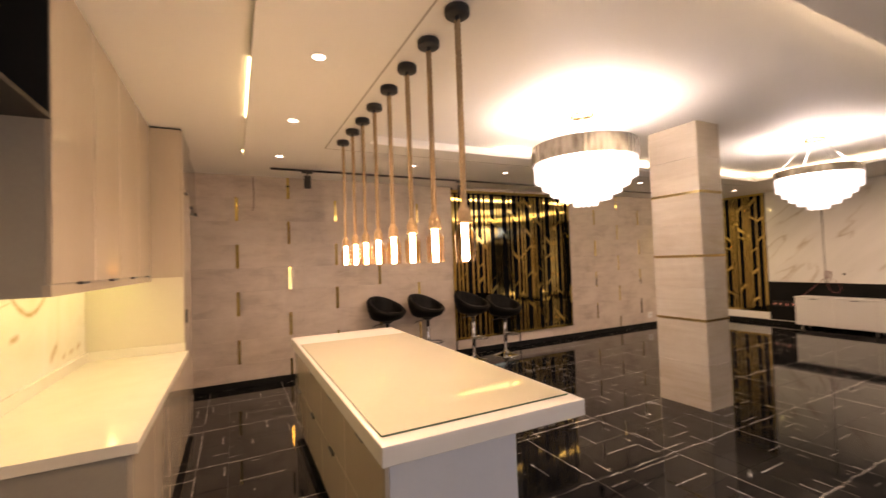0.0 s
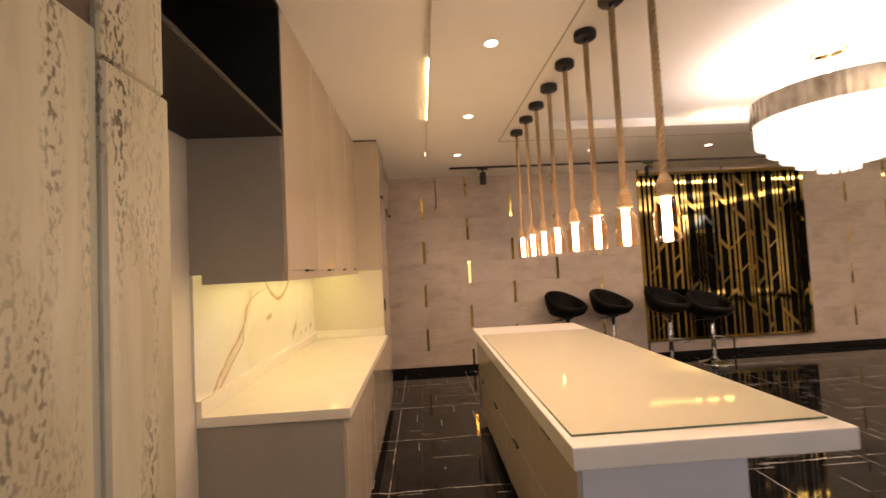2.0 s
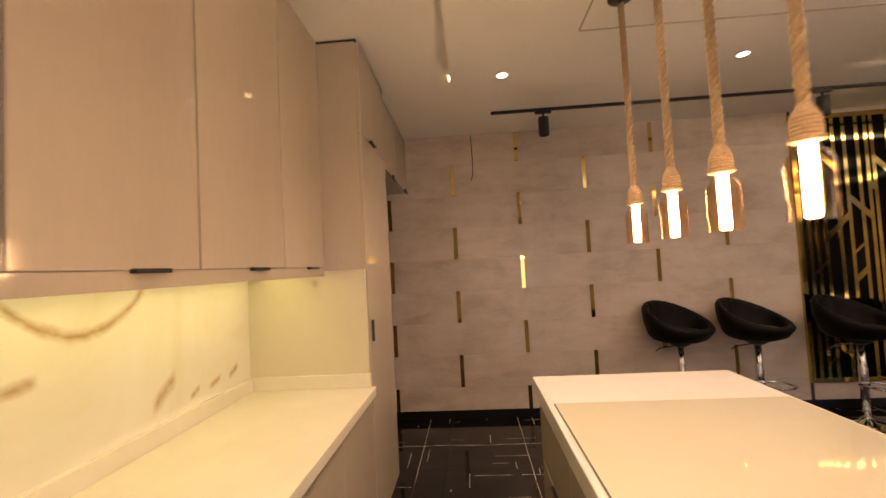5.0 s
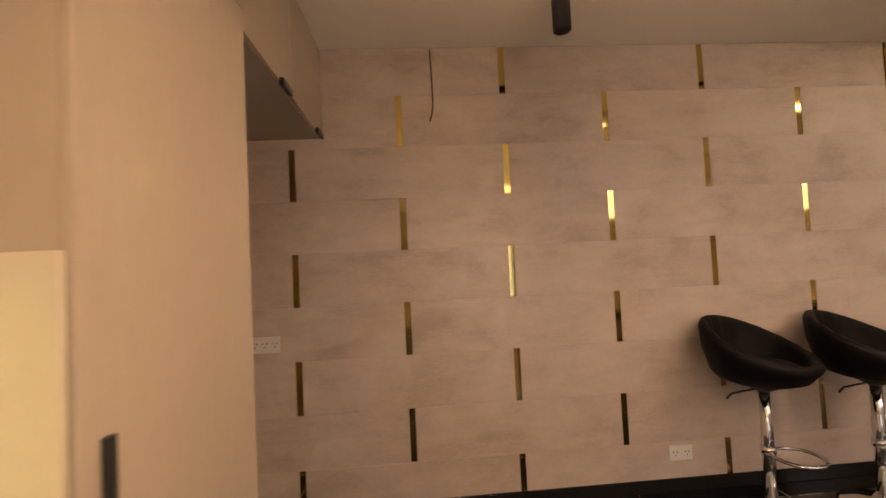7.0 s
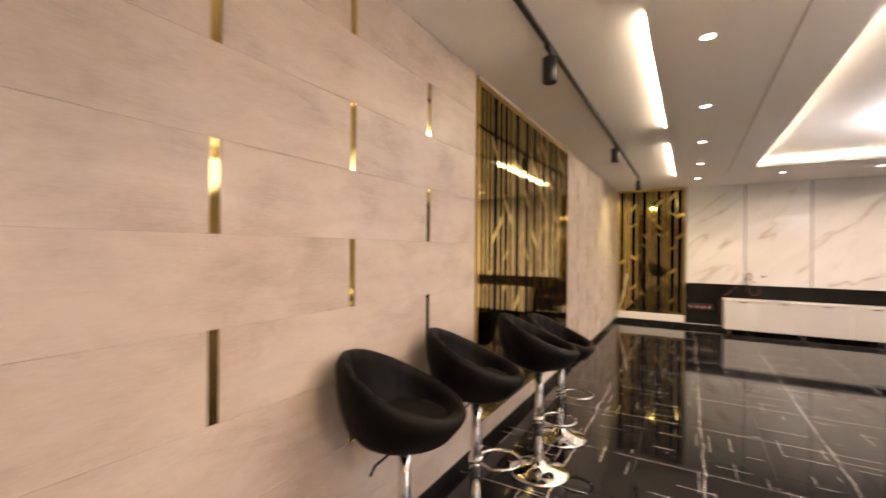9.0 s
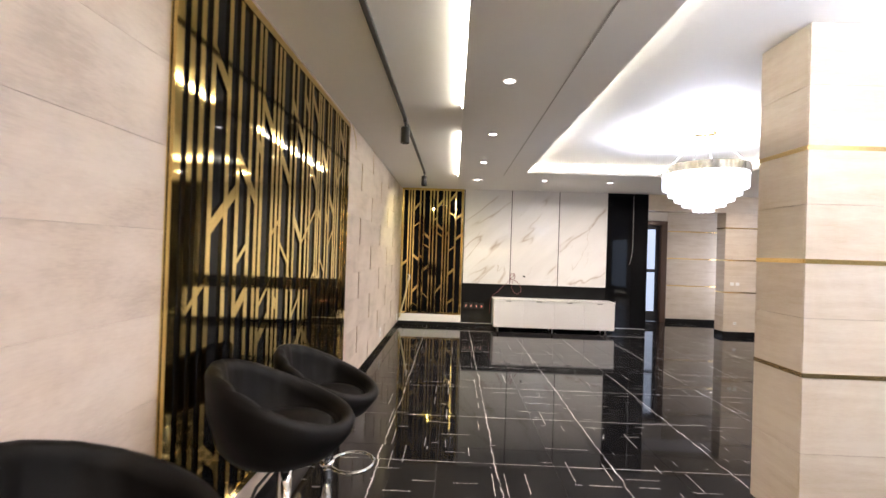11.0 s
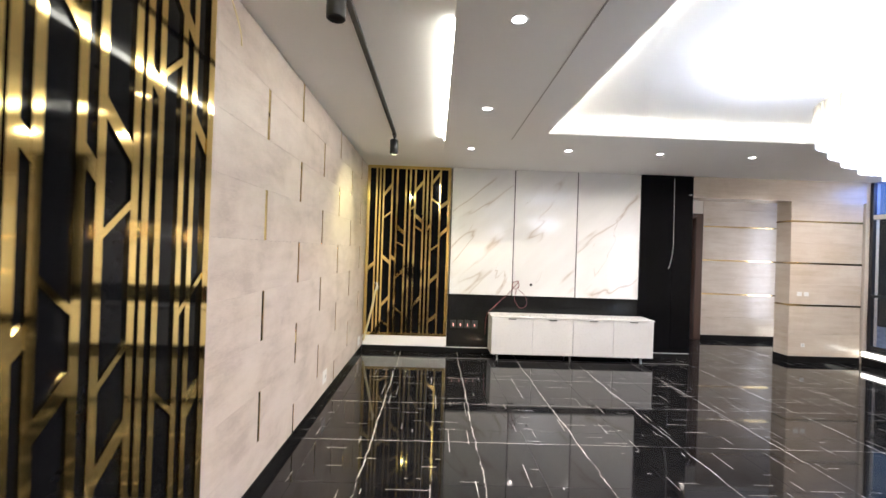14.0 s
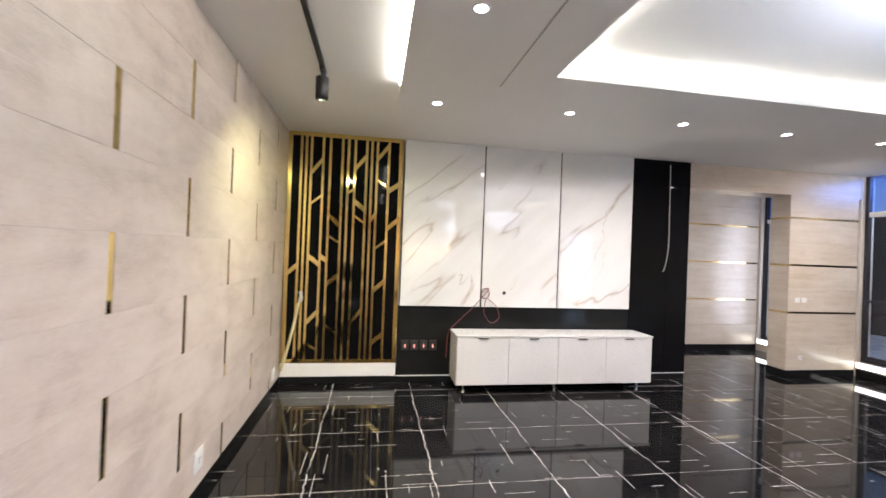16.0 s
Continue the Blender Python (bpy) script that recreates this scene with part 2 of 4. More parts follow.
GREEN_EDGE = plain("green_glass_edge", (0.10, 0.16, 0.11), (0.07, 0.12, 0.08), 0.15, 9, bump=0)
GREY_PANEL = plain("pale_grey_laminate", (0.78, 0.78, 0.81), (0.73, 0.73, 0.76), 0.35, 5)


def onyx(name):
    """Cream onyx: faint clouds, one long rust vein that climbs in two strands, a hanging loop and a few strokes."""
    m, t, b = nodes_of(name)
    v = coords(t)
    sep = t.nodes.new("ShaderNodeSeparateXYZ")
    t.links.new(v, sep.inputs[0])
    y, z = sep.outputs[1], sep.outputs[2]
    wander = calc(t, "SUBTRACT", noise_tex(t, v, 9.0, 4, 0.6), 0.5)
    grain = noise_tex(t, v, 26.0, 3)
    cloud = noise_tex(t, v, 1.6, 5, 0.6, 0.8)
    tone = ramp(t, cloud, ((0.32, (0.83, 0.76, 0.62)), (0.5, (0.88, 0.84, 0.74)), (0.68, (0.90, 0.88, 0.82))))
    masks = []
    # where each strand stands along the wall, from the counter up
    up = calc(t, "DIVIDE", calc(t, "SUBTRACT", z, 0.95), 0.55)
    for stops, width, strength in ((((0.0, 0.0), (0.10, 0.07), (0.27, 0.22), (0.41, 0.40), (0.56, 0.50), (0.72, 0.55), (0.80, 0.62), (0.87, 0.82), (0.91, 1.0)), 0.011, 0.9),
                                   (((0.0, 0.09), (0.10, 0.17), (0.36, 0.46), (0.50, 0.475), (0.56, 0.495)), 0.010, 0.8),
                                   (((0.0, 0.05), (0.25, 0.25), (0.45, 0.45), (0.70, 0.55), (0.80, 0.62)), 0.035, 0.28)):
        centre = calc(t, "ADD", calc(t, "MULTIPLY", ramp(t, up, stops), 0.782), 2.231)
        off = calc(t, "ABSOLUTE", calc(t, "ADD", calc(t, "SUBTRACT", y, centre), calc(t, "MULTIPLY", wander, 0.05)))
        ends = 0.50 if width == 0.010 else 0.88
        masks.append(calc(t, "MULTIPLY", ramp(t, off, ((0.0, strength), (width, strength * 0.6), (width * 2.2, 0.0))), ramp(t, up, ((ends, 1.0), (ends + 0.05, 0.0)))))
    side = calc(t, "SUBTRACT", y, 3.227)
    sag = calc(t, "ADD", calc(t, "MULTIPLY", calc(t, "MULTIPLY", side, side), 2.13), 1.357)
    hook = calc(t, "ABSOLUTE", calc(t, "ADD", calc(t, "SUBTRACT", z, sag), calc(t, "MULTIPLY", wander, 0.05)))
    near = ramp(t, calc(t, "ABSOLUTE", side), ((0.23, 1.0), (0.30, 0.0)))
    masks.append(calc(t, "MULTIPLY", ramp(t, hook, ((0.0, 0.8), (0.009, 0.5), (0.028, 0.0))), near))
    for y0, z0, y1, z1, width in ((3.51, 1.02, 3.65, 1.12, 0.024), (3.73, 1.00, 3.80, 1.03, 0.011), (3.86, 1.01, 3.96, 1.04, 0.011), (4.02, 1.02, 4.11, 1.06, 0.012), (2.96, 1.24, 3.09, 1.25, 0.014)):
        along = calc(t, "DIVIDE", calc(t, "SUBTRACT", y, (y0 + y1) / 2), (y1 - y0) / 2)
        line = calc(t, "ADD", calc(t, "MULTIPLY", along, (z1 - z0) / 2), (z0 + z1) / 2)
        off = calc(t, "ABSOLUTE", calc(t, "ADD", calc(t, "SUBTRACT", z, line), calc(t, "MULTIPLY", wander, 0.03)))
        masks.append(calc(t, "MULTIPLY", ramp(t, off, ((0.0, 0.75), (width, 0.45), (width * 2, 0.0))), ramp(t, calc(t, "ABSOLUTE", along), ((0.6, 1.0), (1.0, 0.0)))))
    mask = masks[0]
    for more in masks[1:]:
        mask = calc(t, "MAXIMUM", mask, more)
    mask = calc(t, "MULTIPLY", mask, ramp(t, grain, ((0.3, 0.6), (0.6, 1.0))))
    t.links.new(blend(t, tone, (0.44, 0.21, 0.04), mask), b.inputs["Base Color"])
    b.inputs["Roughness"].default_value = 0.14
    return m


ONYX = onyx("onyx_backsplash")
TV_MARBLE = slant_marble("white_marble_panel")
WHITE_LACQUER = plain("white_lacquer", (0.72, 0.70, 0.68), (0.68, 0.66, 0.64), 0.28, 6, bump=0.0)
LEATHER = plain("black_leatherette", (0.0055, 0.0045, 0.004), (0.003, 0.0026, 0.0024), 0.55, 40, bump=0.15)
for dark_one, spec in ((LEATHER, 0.11), (BLACK_STONE, 0.18), (BLACK_GLASS, 0.08)):
    dark_one.node_tree.nodes["Principled BSDF"].inputs["Specular IOR Level"].default_value = spec
TRAVERTINE = travertine("rough_travertine")
BROWN_WOOD = plain("dark_walnut", (0.10, 0.055, 0.035), (0.06, 0.032, 0.02), 0.35, 6, stretch=(6, 6, 0.6))
PLASTIC = plain("white_plastic", (0.80, 0.79, 0.77), (0.76, 0.75, 0.73), 0.35, 6, bump=0)
MIRROR_GOLD = plain("polished_gold_trim", (0.90, 0.70, 0.36), (0.82, 0.62, 0.30), 0.15, 8, metal=1.0, bump=0)
CABLE_RED = plain("dark_red_cable", (0.22, 0.05, 0.05), (0.16, 0.04, 0.04), 0.5, 9)
CABLE_CREAM = plain("cream_conduit", (0.72, 0.62, 0.36), (0.66, 0.56, 0.30), 0.5, 9)
FRAME_DARK = plain("dark_aluminium", (0.035, 0.035, 0.04), (0.025, 0.025, 0.03), 0.4, 9, metal=0.3)
NETTING = plain("black_netting_wall", (0.012, 0.013, 0.016), (0.007, 0.008, 0.010), 0.9, 12)
GRAVEL = plain("grey_gravel", (0.52, 0.57, 0.66), (0.20, 0.24, 0.30), 0.9, 28, bump=1.0)
GLASS = clear_glass("window_glass")
# the blue of daylight on the soffit, put into the glass as a tint
DAYLIT_BLUE_GLASS = clear_glass("blue_daylight_glass", (0.62, 0.70, 1.0))
SILL_LED = glowing("sill_led", (1.0, 0.93, 0.72), 5.0)
AMBER_GLASS = clear_glass("amber_tinted_glass", (1.0, 0.90, 0.78), 4.0, 0.035)


def lit_crystal(name):
    """Clear crystal with the bulbs' light put into it as glow: part glow, part see-through."""
    m, t, b = nodes_of(name)
    b.inputs["Base Color"].default_value = (0.75, 0.76, 0.78, 1)
    b.inputs["Roughness"].default_value = 0.08
    b.inputs["Emission Color"].default_value = (*COOL, 1)
    b.inputs["Emission Strength"].default_value = CRYSTAL_GLOW
    clear, mix = t.nodes.new("ShaderNodeBsdfTransparent"), t.nodes.new("ShaderNodeMixShader")
    mix.inputs[0].default_value = 0.55
    t.links.new(clear.outputs[0], mix.inputs[1])
    t.links.new(b.outputs[0], mix.inputs[2])
    t.links.new(mix.outputs[0], t.nodes["Material Output"].inputs["Surface"])
    return m


CRYSTAL = lit_crystal("lit_crystal")
PLATE = glowing("led_plate", COOL, PLATE_GLOW)
COVE = glowing("cove_led", (1.0, 0.93, 0.72), COVE_GLOW)
COVE_SOFT = glowing("kitchen_cove_led", (1.0, 0.86, 0.48), 11.0)
BULB = glowing("filament_tube", (1.0, 0.80, 0.56), BULB_GLOW)
LENS = glowing("downlight_lens", (1.0, 0.93, 0.84), 14.0)
UNDER = glowing("under_cabinet_led", (0.92, 1.0, 0.46), 8.0)


def rope_material(name):
    m, t, b = nodes_of(name)
    fibre = noise_tex(t, coords(t, (60, 60, 12)), 6, 4)
    t.links.new(ramp(t, fibre, ((0.3, (0.30, 0.19, 0.10)), (0.7, (0.56, 0.40, 0.24)))), b.inputs["Base Color"])
    b.inputs["Roughness"].default_value = 0.85
    relief(t, b, fibre, 0.5, 0.002)
    return m


ROPE = rope_material("jute_rope")


def crystal_band(name):
    m, t, b = nodes_of(name)
    w = noise_tex(t, coords(t, (7, 7, 3), (38, 24, 0)), 1.6, 3)
    t.links.new(ramp(t, w, ((0.35, (0.35, 0.31, 0.26)), (0.65, (0.80, 0.76, 0.70)))), b.inputs["Base Color"])
    b.inputs["Roughness"].default_value, b.inputs["Metallic"].default_value = 0.2, 0.7
    return m


BAND = crystal_band("ribbed_silver_glass")

# ---- mesh helpers ----
ROOTS = {}


def box(bm, x0, x1, y0, y1, z0, z1, bevel=0.0, segments=1):
    """Adds a box to bm, with its edges rounded where bevel is given."""
    made = bmesh.ops.create_cube(bm, size=1.0)["verts"]
    for v in made:
        v.co = Vector(((x0 + x1) / 2 + v.co.x * (x1 - x0), (y0 + y1) / 2 + v.co.y * (y1 - y0), (z0 + z1) / 2 + v.co.z * (z1 - z0)))
    if bevel:
        edges = list({e for v in made for e in v.link_edges})
        bmesh.ops.bevel(bm, geom=edges, offset=bevel, segments=segments, affect="EDGES", profile=0.5)
    return bm


def boxed(*bounds, bevel=0.0, segments=1):
    return box(bmesh.new(), *bounds, bevel=bevel, segments=segments)


def lathe(bm, profile, steps=32, centre=(0, 0, 0), close=False):
    """Turns a profile of (radius, height) round the upright through centre."""
    rings = []
    for r, z in profile:
        rings.append([bm.verts.new((centre[0] + r * math.cos(a), centre[1] + r * math.sin(a), centre[2] + z)) for a in [2 * math.pi * k / steps for k in range(steps)]])
    for lo, hi in zip(rings, rings[1:]):
        for k in range(steps):
            bm.faces.new((lo[k], lo[(k + 1) % steps], hi[(k + 1) % steps], hi[k]))
    if close:
        bm.faces.new(rings[0][::-1])
        bm.faces.new(rings[-1])
    return bm


def tube(bm, points, radius, steps=8):
    """A round tube along points."""
    pts = [Vector(p) for p in points]
    rings = []
    for k, p in enumerate(pts):
        d = (pts[min(k + 1, len(pts) - 1)] - pts[max(k - 1, 0)]).normalized()
        side = d.orthogonal().normalized() if k == 0 else (side - d * side.dot(d)).normalized()
        up = d.cross(side)
        rings.append([bm.verts.new(p + radius * (math.cos(a) * side + math.sin(a) * up)) for a in [2 * math.pi * i / steps for i in range(steps)]])
    for lo, hi in zip(rings, rings[1:]):
        for i in range(steps):
            bm.faces.new((lo[i], lo[(i + 1) % steps], hi[(i + 1) % steps], hi[i]))
    bm.faces.new(rings[0][::-1])
    bm.faces.new(rings[-1])
    return bm


def finish(bm, name, material, smooth=False):
    bmesh.ops.recalc_face_normals(bm, faces=bm.faces[:])
    me = bpy.data.meshes.new(name)
    if smooth:
        for f in bm.faces:
            f.smooth = True
    bm.to_mesh(me)
    bm.free()
    me.materials.append(material)
    return me


def thing(name, place, label, category, group=""):
    """An Empty at the base of a thing, which its parts hang under."""
    ob = new(name)
    ob.location = place
    ROOTS[ob] = Vector(place)
    return tagged(ob, label, category, group)


def part(name, bm, material, parent, label="", smooth=False):
    """One mesh, given in world places, under a thing or under a part."""
    root = ROOTS[parent]
    bmesh.ops.translate(bm, verts=bm.verts[:], vec=-root)
    ob = new(name, finish(bm, name, material, smooth))
    ob.parent = parent
    ROOTS[ob] = root
    return tagged(ob, label)


def structure(name, bm, material, label, category="", smooth=False):
    ob = new(name, finish(bm, name, material, smooth))
    ROOTS[ob] = Vector((0, 0, 0))
    return tagged(ob, label, category or name.split("_")[0], kind="structure")


def piece(name, mesh, place, parent):
    """One of many alike pieces that share a mesh."""
    ob = new(name, mesh)
    ob.parent = parent
    ob.location = Vector(place) - ROOTS[parent]
    return ob


def solo(name, bm, material, label, category, group="", smooth=False):
    """A thing of one mesh."""
    c = sum((v.co for v in bm.verts), Vector()) / len(bm.verts)
    base = Vector((c.x, c.y, min(v.co.z for v in bm.verts)))
    bmesh.ops.translate(bm, verts=bm.verts[:], vec=-base)
    ob = new(name, finish(bm, name, material, smooth))
    ob.location = base
    ROOTS[ob] = base
    return tagged(ob, label, category, group)


# ---- setting ----
NORTH, TV, WEST, TRAV, SOUTH = 6.17, 10.42, -1.07, -0.485, -1.68
HIGH, DROP, TRAY = 2.85, 2.80, 2.93

floor = structure("floor", boxed(-1.3, 13.2, -2.0, 6.6, -0.2, -0.005), GROUT, "polished black marble tile floor with white veins", "floor")

wall_north = structure("wall_north", boxed(-1.3, 10.9, NORTH, 6.4, 0, 3.1), GROUT, "grey-beige tiled wall with staggered upright gold strips", "wall")
wall_west = structure("wall_west", boxed(-1.3, WEST, 0.905, 6.17, 0, 3.1), WALL_PAINT, "plain cream painted wall behind the kitchen units", "wall")
wall_tv = structure("wall_tv", boxed(TV + 0.03, 10.9, 1.08, 6.17, 0, 3.1), WALL_PAINT, "wall behind the television panelling", "wall")

# travertine-clad wall beside the fridge recess
trav = structure("wall_travertine", boxed(-1.3, TRAV - 0.03, -2.0, 0.905, 0, 3.1), WALL_PAINT, "wall clad in rough pitted travertine slabs", "wall")
part("slab", boxed(TRAV - 0.03, TRAV + 0.005, 0.740, 0.916, 0, 1.90, bevel=0.006), TRAVERTINE, trav, "narrow pitted travertine slab")
part("slab", boxed(TRAV - 0.03, TRAV, 0.738, 0.910, 1.904, 2.85, bevel=0.005), TRAVERTINE, trav)
part("slab", boxed(TRAV - 0.03, TRAV, -2.0, 0.720, 0, 1.945, bevel=0.005), TRAVERTINE, trav, "wide pitted travertine slab")
part("joint_filler", boxed(TRAV - 0.03, TRAV - 0.006, 0.722, 0.738, 0, 1.945), plain("grey_green_grout", (0.42, 0.42, 0.34), (0.34, 0.34, 0.27), 0.7, 12), trav, "grey-green joint filler")
part("timber_panel", boxed(TRAV - 0.03, TRAV - 0.012, 0.56, 0.736, 1.949, 2.85), BROWN_WOOD, trav, "dark brown timber panel")
part("plaster_panel", boxed(TRAV - 0.03, TRAV - 0.014, -2.0, 0.558, 1.949, 2.85), WALL_PAINT, trav)

# south wall with its windows
south = bmesh.new()
box(south, -0.5, 0.7, SOUTH - 0.22, SOUTH, 0, 3.1)
box(south, 0.7, 2.7, SOUTH - 0.22, SOUTH, 0, 0.12)
box(south, 2.7, 9.16, SOUTH - 0.22, SOUTH, 0, 3.1)
box(south, 9.16, 10.40, SOUTH - 0.22, SOUTH, 0, 0.12)
box(south, 10.40, 10.95, SOUTH - 0.22, SOUTH, 0, 3.1)
box(south, 10.95, 11.95, SOUTH - 0.22, SOUTH, 0, 0.12)
box(south, 11.95, 13.0, SOUTH - 0.22, SOUTH, 0, 3.1)
wall_south = structure("wall_south", south, WALL_PAINT, "cream tiled wall with gold strips and tall windows", "wall")

hall = bmesh.new()
box(hall, 12.0, 12.2, SOUTH, -0.12, 0, 3.1)
box(hall, 12.0, 12.2, 0.80, 1.3, 0, 3.1)
box(hall, 12.0, 12.2, -0.12, 0.80, 2.45, 3.1)
wall_hall = structure("wall_hall", hall, WALL_PAINT, "cream tiled hall wall with three gold strips", "wall")
hall_side = structure("wall_hall_side", boxed(10.9, 12.0, 1.08, 1.3, 0, 3.1), WALL_PAINT, "plain cream side wall of the hall", "wall")

beam = structure("beam", boxed(TV - 0.02, 10.72, SOUTH, 1.08, 2.52, 2.95), PALE_TILE, "cream travertine-tiled beam over the hall opening", "beam")
end_pillar = structure("pillar_end", boxed(TV - 0.01, 10.68, -1.62, -0.50, 0, 2.52), WALL_PAINT, "cream travertine-tiled pillar with gold strips", "pillar")
mid_pillar = structure("pillar_middle", boxed(4.23, 4.59, 2.50, 3.02, 0, 2.95), WALL_PAINT, "pale tiled square pillar with three gold bands", "pillar")

# ceilings, each step a mesh of its own
def ring(bm, outer, inner, z0, z1):
    (a, b, c, d), (e, f, g, h) = outer, inner
    box(bm, a, e, c, d, z0, z1)
    box(bm, f, b, c, d, z0, z1)
    box(bm, e, f, c, g, z0, z1)
    box(bm, e, f, h, d, z0, z1)
    return bm


DROP_RECT, TRAY_RECT, COVE_RECT = (0.128, 9.40, -0.7, 5.01), (1.26, 8.25, 0.93, 3.955), (1.12, 8.39, 0.79, 4.095)
structure("ceiling_border", ring(bmesh.new(), (-1.3, 13.0, -2.0, 6.4), COVE_RECT, HIGH, HIGH + 0.3), PAINT, "white painted ceiling border", "ceiling")
structure("ceiling_drop", ring(bmesh.new(), DROP_RECT, TRAY_RECT, DROP, HIGH - 0.001), PAINT, "white dropped ceiling round the tray", "ceiling")
structure("ceiling_tray", boxed(1.0, 8.6, 0.6, 4.2, TRAY, TRAY + 0.1), PAINT, "white recessed tray ceiling", "ceiling")
# grooves made as grey strips below the ceiling, their shade put into the colour
grooves = bmesh.new()
box(grooves, 0.88, 8.5, 4.276, 4.286, DROP - 0.003, DROP)
box(grooves, 0.874, 0.884, 0.4, 4.276, DROP - 0.003, DROP)
structure("trim_ceiling", grooves, plain("groove_shadow_paint", (0.50, 0.47, 0.43), (0.46, 0.43, 0.40), 0.7), "fine shadow line round the dropped ceiling", "trim")

# baseboards
base_n = bmesh.new()
box(base_n, WEST, TV - 0.02, NORTH - 0.018, NORTH, 0, 0.085, bevel=0.003)
structure("baseboard_north", base_n, BLACK_STONE, "polished black stone skirting", "baseboard")
structure("baseboard_tv", boxed(TV - 0.022, TV + 0.02, 1.08, 6.15, 0, 0.08, bevel=0.003), BLACK_STONE, "polished black stone skirting", "baseboard")
structure("baseboard_hall", boxed(11.98, 12.0, SOUTH, -0.12, 0, 0.1, bevel=0.003), BLACK_STONE, "polished black stone skirting", "baseboard")
skirt = bmesh.new()
box(skirt, TV - 0.025, TV - 0.01, -1.63, -0.485, 0, 0.1, bevel=0.003)
box(skirt, TV - 0.01, 10.69, -0.5, -0.485, 0, 0.1, bevel=0.003)
structure("baseboard_pillar", skirt, BLACK_STONE, "polished black stone skirting", "baseboard")
structure("baseboard_south", boxed(2.0, 10.40, SOUTH, SOUTH + 0.018, 0, 0.11, bevel=0.003), BLACK_STONE, "polished black stone skirting", "baseboard")


# ---- windows, door and the light well outside ----
def window(name, x0, x1, label):
    y = SOUTH - 0.09
    w = tagged(new(name), label, "window", kind="structure")
    w.location = (x0, y, 0.12)
    ROOTS[w] = Vector(w.location)
    part("window_sill", boxed(x0, x1, SOUTH - 0.2, SOUTH + 0.02, 0.12, 0.21, bevel=0.006), PLASTIC, w, "white lit window sill")
    for a, b in ((x0, x0 + 0.05), (x1 - 0.05, x1)):
        part("window_frame", boxed(a, b, y - 0.03, y + 0.03, 0.21, HIGH, bevel=0.004), FRAME_DARK, w)
    part("transom", boxed(x0 + 0.05, x1 - 0.05, y - 0.03, y + 0.03, 2.27, 2.34, bevel=0.004), PLASTIC, w, "pale window transom")
    part("bottom_rail", boxed(x0 + 0.05, x1 - 0.05, y - 0.03, y + 0.03, 0.21, 0.26, bevel=0.004), FRAME_DARK, w)
    part("led_strip", boxed(x0 + 0.52 * (x1 - x0), x1 - 0.01, SOUTH + 0.0202, SOUTH + 0.024, 0.135, 0.20), SILL_LED, w, "lit white LED strip under the sill")
    # the upper pane stands in for a white soffit that daylight turns blue
    for z0, z1, glass in ((0.26, 2.27, GLASS), (2.34, HIGH, DAYLIT_BLUE_GLASS)):
        p = part("pane", boxed(x0 + 0.05, x1 - 0.05, y - 0.004, y + 0.004, z0, z1), glass, w)
        p.visible_shadow = False
    return w


win = window("window_1", 9.16, 10.40, "tall window with dark frame onto a light well")
window("window_2", 10.95, 11.95, "tall hall window with dark frame")
# window_3 is never in view: added for the bluish light on south-facing panels
window("window_3", 0.7, 2.7, "unseen tall window with dark frame, added behind the kitchen for bluish daylight")
sash = bmesh.new()
for bounds in ((9.86, 9.90, 0.27, 1.10), (10.31, 10.35, 0.27, 1.10)):
    box(sash, bounds[0], bounds[1], SOUTH - 0.06, SOUTH - 0.02, bounds[2], bounds[3], bevel=0.004)
for z in (0.27, 1.06):
    box(sash, 9.90, 10.31, SOUTH - 0.06, SOUTH - 0.02, z, z + 0.04, bevel=0.004)
sash_ob = part("sash", sash, FRAME_DARK, win, "small dark opening sash")
part("sash_pane", boxed(9.90, 10.31, SOUTH - 0.043, SOUTH - 0.037, 0.31, 1.06), GLASS, sash_ob).visible_shadow = False

ground = structure("ground", boxed(-6.0, 60.0, -40.0, SOUTH - 0.22, 0.05, 0.18), GRAVEL, "grey gravel bed in the light well", "ground")
structure("wall_lightwell", boxed(-6.0, 26.0, -5.2, -5.0, 0.0, 2.62), NETTING, "dark netted wall across the light well", "wall")
structure("step_lightwell", boxed(8.4, 11.0, -4.4, -3.7, 0.18, 0.42, bevel=0.01), plain("grey_concrete", (0.45, 0.45, 0.46), (0.36, 0.36, 0.37), 0.8), "low concrete step in the light well", "step")
# kitchen_daylight stands in the unseen window_3 and lights the island's end
area_lamp("kitchen_daylight", (1.7, SOUTH - 0.16, 1.3), 1.7, 38.0, (0.62, 0.78, 1.0), size_y=1.9, aim=(0, 1, 0))
area_lamp("window_daylight", (9.78, SOUTH - 0.65, 2.78), 1.1, 9.0, (0.50, 0.70, 1.0), size_y=0.5, aim=(0, 0.8, -0.7))
area_lamp("hall_daylight", (11.2, SOUTH - 0.16, 1.3), 0.7, 15.0, (0.97, 0.97, 1.0), size_y=1.9, aim=(0, 1, 0))

door = tagged(new("door_1"), "dark walnut door frame with glazed leaf and daylight beyond", "door", kind="structure")
door.location = (12.0, 0.34, 0)
ROOTS[door] = Vector(door.location)
for a, b in ((-0.12, 0.02), (0.70, 0.80)):
    part("door_jamb", boxed(11.97, 12.2, a, b, 0, 2.45, bevel=0.006), BROWN_WOOD, door)
part("door_head", boxed(11.97, 12.2, 0.02, 0.70, 2.35, 2.45, bevel=0.006), BROWN_WOOD, door)
leaf = bmesh.new()
box(leaf, 12.08, 12.12, 0.02, 0.10, 0.01, 2.35, bevel=0.004)
box(leaf, 12.08, 12.12, 0.62, 0.70, 0.01, 2.35, bevel=0.004)
